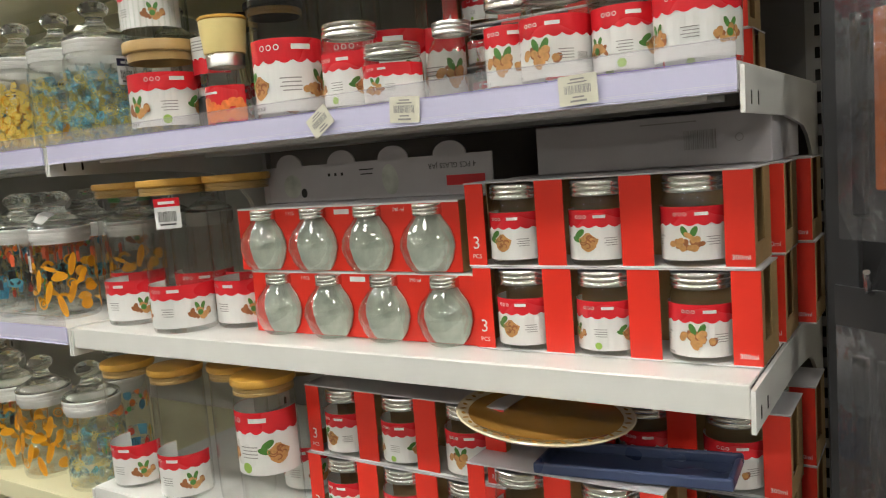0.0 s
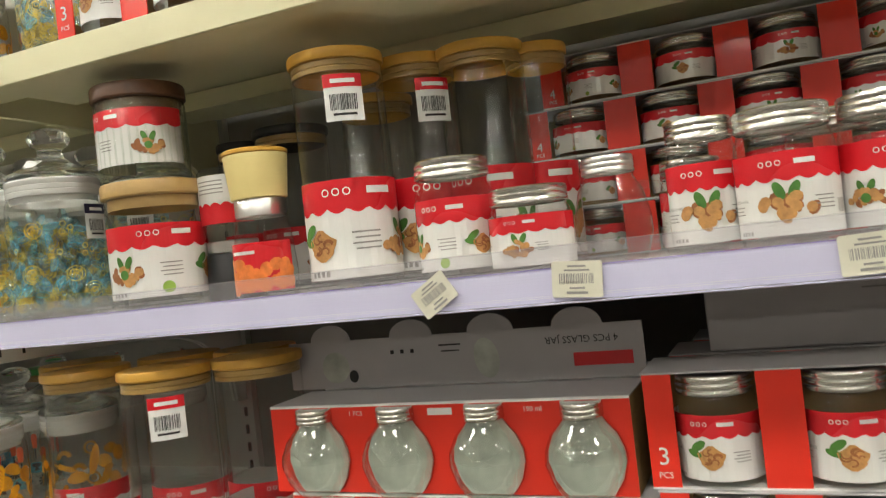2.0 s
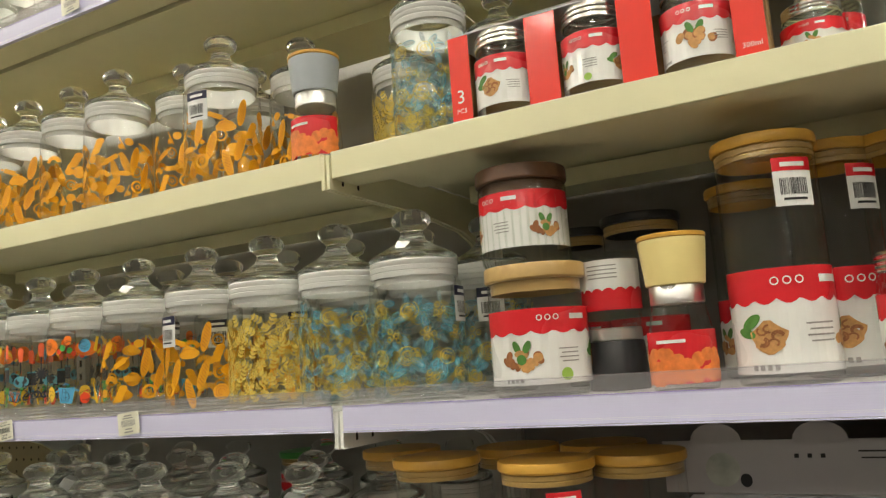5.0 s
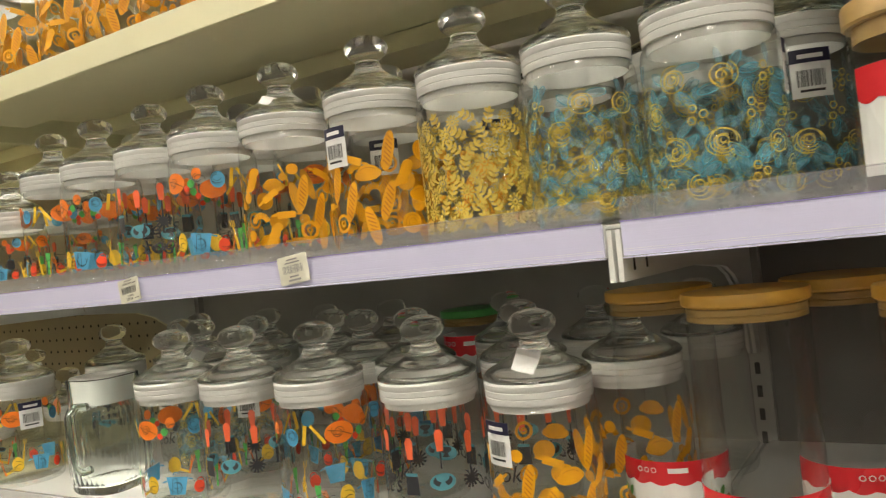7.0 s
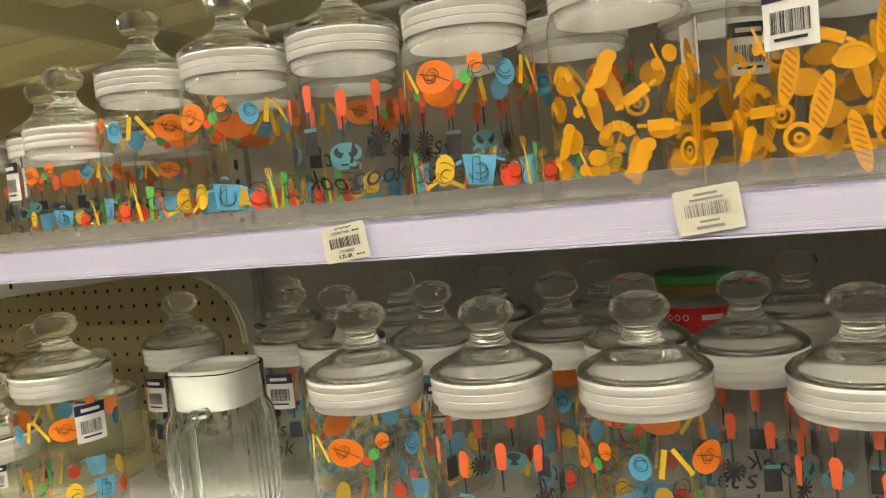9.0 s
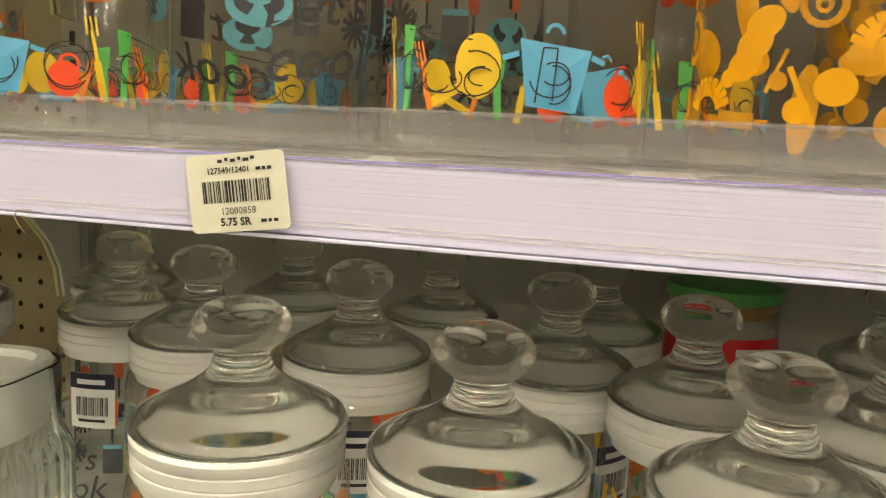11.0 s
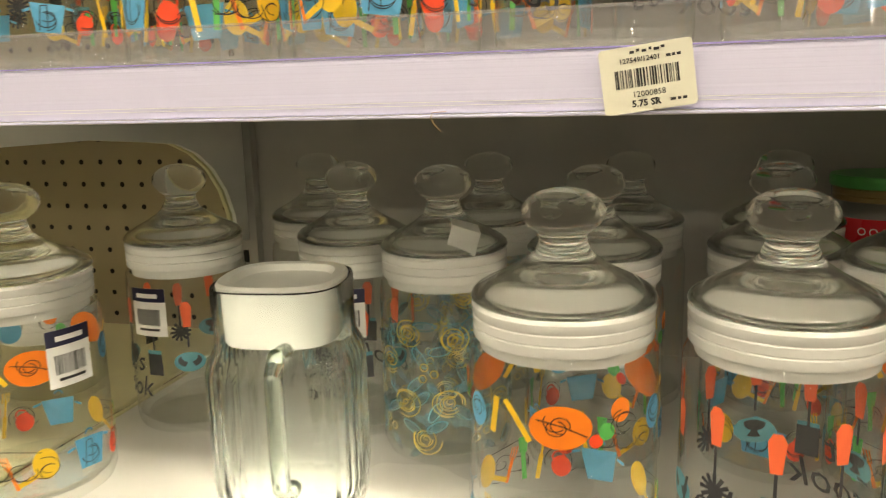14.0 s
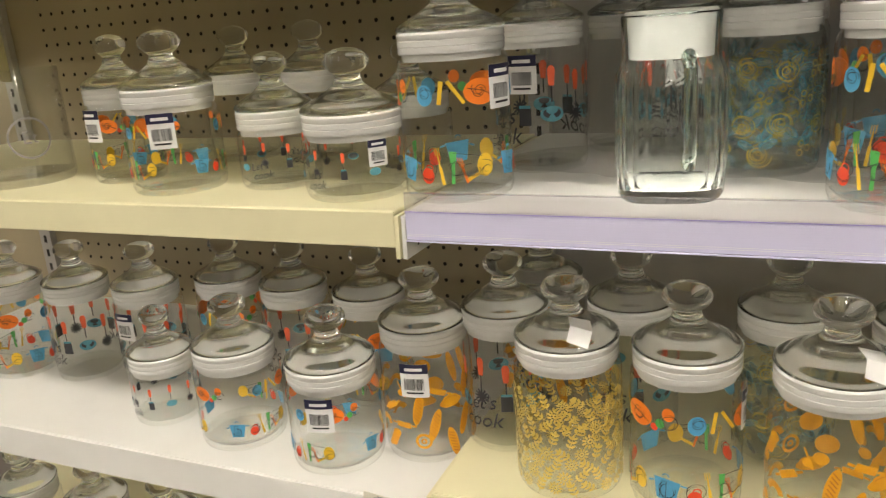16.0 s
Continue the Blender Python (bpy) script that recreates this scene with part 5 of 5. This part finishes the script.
# knob-lidded jars: kind, radius, height, sticker place, x, y, z, turn
T, M, L = 0.211, 0.172, 0.142
ROWS = (
    ("roses", 0.051, T, 0.087, 0.068, 0.060, Z4, 0), ("roses", 0.048, T, None, -0.040, 0.065, Z4, 40), ("flowers", 0.050, T, None, -0.142, 0.060, Z4, 0),
    ("bread", 0.0495, T, 0.0, -0.252, 0.060, Z4, -14), ("bread", 0.0495, T, 0.05, -0.371, 0.060, Z4, 60), ("kitchen", 0.049, T, None, -0.484, 0.060, Z4, -50),
    ("utensils", 0.048, T, None, -0.592, 0.066, Z4, 72), ("kitchen", 0.049, T, None, -0.698, 0.064, Z4, 63), ("kitchen", 0.046, T, None, -0.803, 0.068, Z4, 20),
    ("kitchen", 0.042, M, 0.0, -0.888, 0.052, Z4, -40), ("utensils", 0.040, M, 0.01, -0.955, 0.085, Z4, -30),
    ("roses", 0.048, T, 0.02, 0.110, 0.165, Z4, 0), ("roses", 0.048, T, None, 0.010, 0.175, Z4, 0), ("flowers", 0.050, T, None, -0.095, 0.170, Z4, 0),
    ("bread", 0.0495, T, 0.05, -0.205, 0.170, Z4, 0), ("bread", 0.0495, T, 0.0, -0.312, 0.170, Z4, 25), ("kitchen", 0.049, T, None, -0.430, 0.170, Z4, 0),
    ("utensils", 0.048, T, None, -0.540, 0.170, Z4, 0), ("kitchen", 0.049, T, None, -0.650, 0.170, Z4, 0), ("kitchen", 0.049, T, None, -0.760, 0.172, Z4, 60),
    ("kitchen", 0.042, M, None, -0.86, 0.160, Z4, 0), ("utensils", 0.040, M, None, -0.955, 0.180, Z4, 0),
    ("utensils", 0.040, M, None, -1.06, 0.070, Z4, 0), ("kitchen", 0.042, M, None, -1.16, 0.075, Z4, 0), ("plain", 0.042, M, None, -1.27, 0.080, Z4, 0),
    # shelf below
    ("kitchen", 0.0515, T, 0.058, -0.973, 0.080, Z3, 10), ("utensils", 0.048, T, 0.012, -0.930, 0.215, Z3, -20), ("roses", 0.048, T, None, -0.708, 0.205, Z3, 0),
    ("kitchen", 0.0515, T, None, -0.607, 0.074, Z3, -33), ("utensils", 0.0505, T, None, -0.494, 0.076, Z3, -26), ("kitchen", 0.0505, T, None, -0.375, 0.076, Z3, 20),
    ("utensils", 0.0505, T, None, -0.232, 0.074, Z3, -10), ("bread", 0.0505, T, -0.03, -0.112, 0.072, Z3, 10), ("utensils", 0.048, T, None, -0.308, 0.165, Z3, 0),
    ("utensils", 0.046, T, 0.0, -0.790, 0.235, Z3, 10), ("kitchen", 0.048, T, 0.02, -0.600, 0.205, Z3, 0), ("kitchen", 0.048, T, 0.02, -0.478, 0.225, Z3, 30),
    ("kitchen", 0.048, T, None, -0.400, 0.190, Z3, 60), ("utensils", 0.048, T, None, -0.180, 0.180, Z3, 0), ("bread", 0.0495, T, None, -0.060, 0.175, Z3, 0),
    ("plain", 0.046, T, None, -0.860, 0.330, Z3, 0), ("roses", 0.048, T, None, -0.700, 0.330, Z3, 0), ("plain", 0.046, T, None, -0.580, 0.330, Z3, 0),
    ("kitchen", 0.048, T, None, -0.460, 0.335, Z3, 0), ("plain", 0.046, T, None, -0.270, 0.320, Z3, 0), ("plain", 0.046, T, None, -0.150, 0.320, Z3, 0), ("plain", 0.046, T, None, -0.030, 0.320, Z3, 0),
    # cream bay, shelf level with it
    ("utensils", 0.0515, L, 0.048, -1.080, 0.072, Z3, 0), ("utensils", 0.044, L, None, -1.196, 0.110, Z3, 30), ("kitchen", 0.0515, M, 0.026, -1.312, 0.080, Z3, 0),
    ("kitchen", 0.042, M, 0.0, -1.428, 0.125, Z3, -10), ("plain", 0.046, M, None, -1.240, 0.260, Z3, 0), ("plain", 0.046, L, None, -1.090, 0.230, Z3, 0), ("plain", 0.046, M, None, -1.360, 0.270, Z3, 0),
    ("plain", 0.046, M, None, -1.480, 0.270, Z3, 0),
    # lower shelves
    ("kitchen", 0.0515, M + 0.006, 0.008, -1.136, 0.066, Z2C, 5), ("kitchen", 0.0500, M + 0.006, None, -1.274, 0.076, Z2C, -40), ("utensils", 0.0420, L + 0.006, None, -1.405, 0.092, Z2C, 0),
    ("utensils", 0.0470, T - 0.01, 0.01, -1.500, 0.180, Z2C, -15), ("utensils", 0.0470, T - 0.01, None, -1.622, 0.170, Z2C, 0), ("kitchen", 0.0480, T - 0.01, None, -1.735, 0.150, Z2C, 0),
    ("kitchen", 0.0480, T - 0.01, None, -1.400, 0.235, Z2C, 0), ("utensils", 0.0470, T - 0.01, None, -1.285, 0.225, Z2C, 0), ("kitchen", 0.0480, T - 0.01, None, -1.165, 0.215, Z2C, 0),
    ("bread", 0.0505, T, -0.004, -1.045, 0.118, Z2C, 15), ("bread", 0.0495, T, None, -0.945, 0.240, Z2B, 0), ("utensils", 0.0480, T, None, -0.955, 0.135, Z2B, 0),
    ("flowers", 0.0515, T, None, -0.872, 0.072, Z2B, 0), ("kitchen", 0.0500, T, 0.045, -0.762, 0.072, Z2B, 35), ("bread", 0.0530, T, None, -0.640, 0.060, Z2B, 0),
    ("utensils", 0.0480, T, None, -0.830, 0.180, Z2B, 0), ("roses", 0.0480, T, None, -0.680, 0.185, Z2B, 0), ("bread", 0.0495, T, -0.02, -0.560, 0.175, Z2B, 0),
    ("kitchen", 0.0500, T, None, -0.530, 0.070, Z2B, 0), ("utensils", 0.0480, T, None, -0.425, 0.070, Z2B, 0), ("bread", 0.0495, T, None, -0.320, 0.070, Z2B, 0),
    ("bread", 0.0475, T, None, -0.215, 0.066, Z2B, 0), ("roses", 0.0480, T, None, -0.075, 0.066, Z2B, 0), ("kitchen", 0.0480, T, None, -0.150, 0.170, Z2B, 0),
    # upper shelves
    ("roses", 0.0450, T, None, 0.107, 0.062, Z5, 0), ("flowers", 0.0450, T - 0.03, None, 0.035, 0.130, Z5, 0), ("roses", 0.0450, T, None, 0.150, 0.165, Z5, 0),
    ("bread", 0.0495, T, -0.004, -0.207, 0.060, Z5, 10), ("bread", 0.0450, T, None, -0.312, 0.100, Z5, 40), ("bread", 0.0460, T, None, -0.402, 0.055, Z5, 80),
    ("bread", 0.0460, T, None, -0.505, 0.060, Z5, 120), ("bread", 0.0460, T, None, -0.605, 0.055, Z5, 0), ("bread", 0.0460, T, None, -0.705, 0.060, Z5, 50),
    ("bread", 0.0460, T, None, -0.810, 0.060, Z5, 20), ("bread", 0.0460, T, None, -0.910, 0.060, Z5, 90), ("bread", 0.0450, T, None, -0.128, 0.130, Z5, 0), ("bread", 0.0460, T, None, -0.250, 0.170, Z5, 0),
    ("plain", 0.0400, M, None, -0.620, 0.060, Z6, 0), ("plain", 0.0400, M, None, -0.530, 0.060, Z6, 0), ("plain", 0.0400, M, None, -0.710, 0.060, Z6, 0), ("utensils", 0.0400, M, None, -0.800, 0.060, Z6, 0), ("utensils", 0.0400, M, None, -0.890, 0.060, Z6, 0),
)
for kind, r, H, mark, x, y, z, turn in ROWS:
    knob_jar(kind, r, H, mark, x, y, z, turn)
for jx in (-1.06, -1.18, -1.30, -1.43, -1.56, -1.70):
    knob_jar("plain", 0.046, T, None, jx, 0.075, 0.50)
square_jug(-0.780, 0.090, Z3, 8)
straight_tumbler(-1.585, 0.100, Z3, 0.062, 0.140)
canister(-0.370, 0.400, Z3, 0.0420, 0.185, 1, 0, label_h=0.08, low=0.07, lid=P_GREEN, words="glass canister with a green lid and red-white label")


# ---- plates, tray, hooks and packets ----
def oval_plate(x, y, z, r, m):
    p = thing("dinner_plate", "amber glazed plate with a cream lace rim lying on packs", "plate")
    part("rim", Geo().lathe([(r * 0.55, 0.0), (r * 0.62, 0.0), (r * 0.97, 0.010), (r, 0.0125), (r * 0.985, 0.014), (r * 0.86, 0.0105)], 64), CREAM_GLAZE, p, "cream lace rim", True)
    part("well", Geo().lathe([(0, 0.0046), (r * 0.55, 0.005), (r * 0.75, 0.0075), (r * 0.862, 0.0106)], 64), AMBER_GLAZE, p, "amber glazed well", True)
    d = Geo()
    for i in range(40):
        a = i * 2 * math.pi / 40
        q = Ink(0, 0.0).ell(0, 0, 0.0042, 0.0022, 0.7 if i % 2 else -0.7, n=8)
        d.join(q.g, pose(r * 0.92 * math.cos(a), r * 0.92 * math.sin(a), 0.0131, -90 + 0, 0, 0))
    part("lace", d, AMBER_GLAZE, p)
    p.matrix_basis = m


oval_plate(0, 0, 0, 0.098, pose(0.764, 0.066, Z2A + 0.1720, -1, 5, 0))
tray = thing("serving_tray", "slate blue plastic tray lying on a red carton", "tray")
part("tray_base", Geo().box(-0.095, 0.095, -0.03, 0.03, 0.0, 0.003, 0.001), BLUE_TRAY, tray)
rim = Geo()
for a, b, c, d in ((-0.1, 0.1, -0.036, -0.030), (-0.1, 0.1, 0.030, 0.036), (-0.1, -0.094, -0.03, 0.03), (0.094, 0.1, -0.03, 0.03)):
    rim.box(a, b, c, d, 0.001, 0.013, 0.002)
part("tray_rim", rim, BLUE_TRAY, tray)
tray.matrix_basis = pose(0.868, 0.060, Z2A + 0.1355, 0, -2, 4)

rack = thing("hook_rack", "dark upright with chrome hooks and an added dark backdrop", "hook rack")
# The wide sheet is added; its near-black colour stands for darkness behind the hooks.
part("upright", Geo().box(0.0, 0.03, 0.12, 0.16, 0, 2.2, 0.002).box(0.0, 0.9, 0.2, 0.22, 0, 2.2), POST, rack)
for hz in (1.475, 1.19, 0.93):
    for hx in (0.05, 0.16, 0.27):
        part("hook", Geo().tube([(hx, 0.2, hz - 0.01), (hx, -0.02, hz - 0.012), (hx, -0.045, hz - 0.006), (hx, -0.062, hz + 0.012)], 0.0028), WIRE, rack, "chrome wire hook", True)
rack.matrix_basis = pose(1.035, 0.05, 0)


def packet(x, y, z, w, h, stripes, turn):
    p = thing("hanging_packet", "clear crinkled packet hanging from a display hook", "packet", "packets on hooks")
    g = Geo()
    n = 8
    vs = [(w * (i / n - 0.5), 0.012 * side * math.sin(math.pi * i / n) * math.sin(math.pi * min(1, j / n * 1.05)), -h * j / n) for side in (-1, 1) for j in range(n + 1) for i in range(n + 1)]
    fs = [(s * 81 + j * 9 + i, s * 81 + j * 9 + i + 1, s * 81 + (j + 1) * 9 + i + 1, s * 81 + (j + 1) * 9 + i) for s in (0, 1) for j in range(n) for i in range(n)]
    part("film", g.add(vs, fs), BAG, p, "clear plastic film", True)
    part("header", Geo().box(-w / 2, w / 2, -0.001, 0.001, 0.0, 0.035), BLACK_PLASTIC, p)
    for i, m in enumerate(stripes):
        part("utensil", Geo().box(-w * 0.36 + i * w * 0.2, -w * 0.24 + i * w * 0.2, -0.003, 0.003, -h * (0.9 - 0.1 * (i % 2)), -h * 0.12, 0.002), m, p)
    p.matrix_basis = pose(x, y, z, 0, 0, turn)


packet(1.105, 0.02, 1.43, 0.11, 0.21, (BLACK_PLASTIC, P_ORANGE, RED, GREY_PLASTIC), -35)
packet(1.205, 0.01, 1.43, 0.11, 0.21, (BLACK_PLASTIC, P_GREEN, RED, P_YELLOW), -25)
packet(1.105, 0.02, 1.145, 0.12, 0.20, (BLACK_PLASTIC, BLACK_PLASTIC, GREY_PLASTIC, RED), -35)
packet(1.205, 0.03, 1.145, 0.12, 0.20, (BLACK_PLASTIC, GREY_PLASTIC, GREY_PLASTIC, RED), -30)
packet(1.085, 0.03, 0.885, 0.11, 0.2, (P_BLUE, BLACK_PLASTIC, GREY_PLASTIC), -35)


def paper_slip(x, y, z, rx, ry, rz, size=1.0):
    s = thing("paper_slip", "folded white paper slip tucked at a jar's knob", "paper slip", "paper slips")
    part("leaf", Geo().add([(-0.010, 0, -0.014), (0.010, 0, -0.016), (0.011, -0.006, 0.0), (-0.010, -0.006, 0.0), (0.010, 0.001, 0.016), (-0.011, 0.001, 0.014), (-0.010, 0.0006, -0.014), (0.010, 0.0006, -0.016), (0.011, -0.0054, 0.0), (-0.010, -0.0054, 0.0), (0.010, 0.0016, 0.016), (-0.011, 0.0016, 0.014)],
                          [(0, 1, 2, 3), (3, 2, 4, 5), (9, 8, 7, 6), (11, 10, 8, 9), (0, 6, 7, 1), (5, 4, 10, 11)]), WHITE_PAPER, s)
    s.matrix_basis = pose(x, y, z, rx, ry, rz) @ Matrix.Scale(size, 4)


for x, y, z in ((-0.853, 0.045, Z2B + 0.166), (-0.618, 0.030, Z2B + 0.166), (-0.688, 0.182, Z3 + 0.164), (-0.108, 0.046, Z3 + 0.168), (-0.360, 0.030, Z4 + 0.166), (0.070, 0.035, Z4 + 0.168)):
    paper_slip(x, y, z, -55, 20, 20, 0.6 if z > Z4 else 1.0)

fibre = thing("loose_thread", "loose tan thread caught under the price rail", "thread")
part("strand", Geo().tube([(0.006, 0.0, 0.001), (0.0, -0.0005, 0.0006), (-0.0006, -0.001, -0.002), (0.0012, -0.001, -0.005), (0.004, -0.001, -0.0075)], 0.0002, 6), CARD, fibre)
fibre.matrix_basis = pose(-0.655, -0.0056, 1.3520)
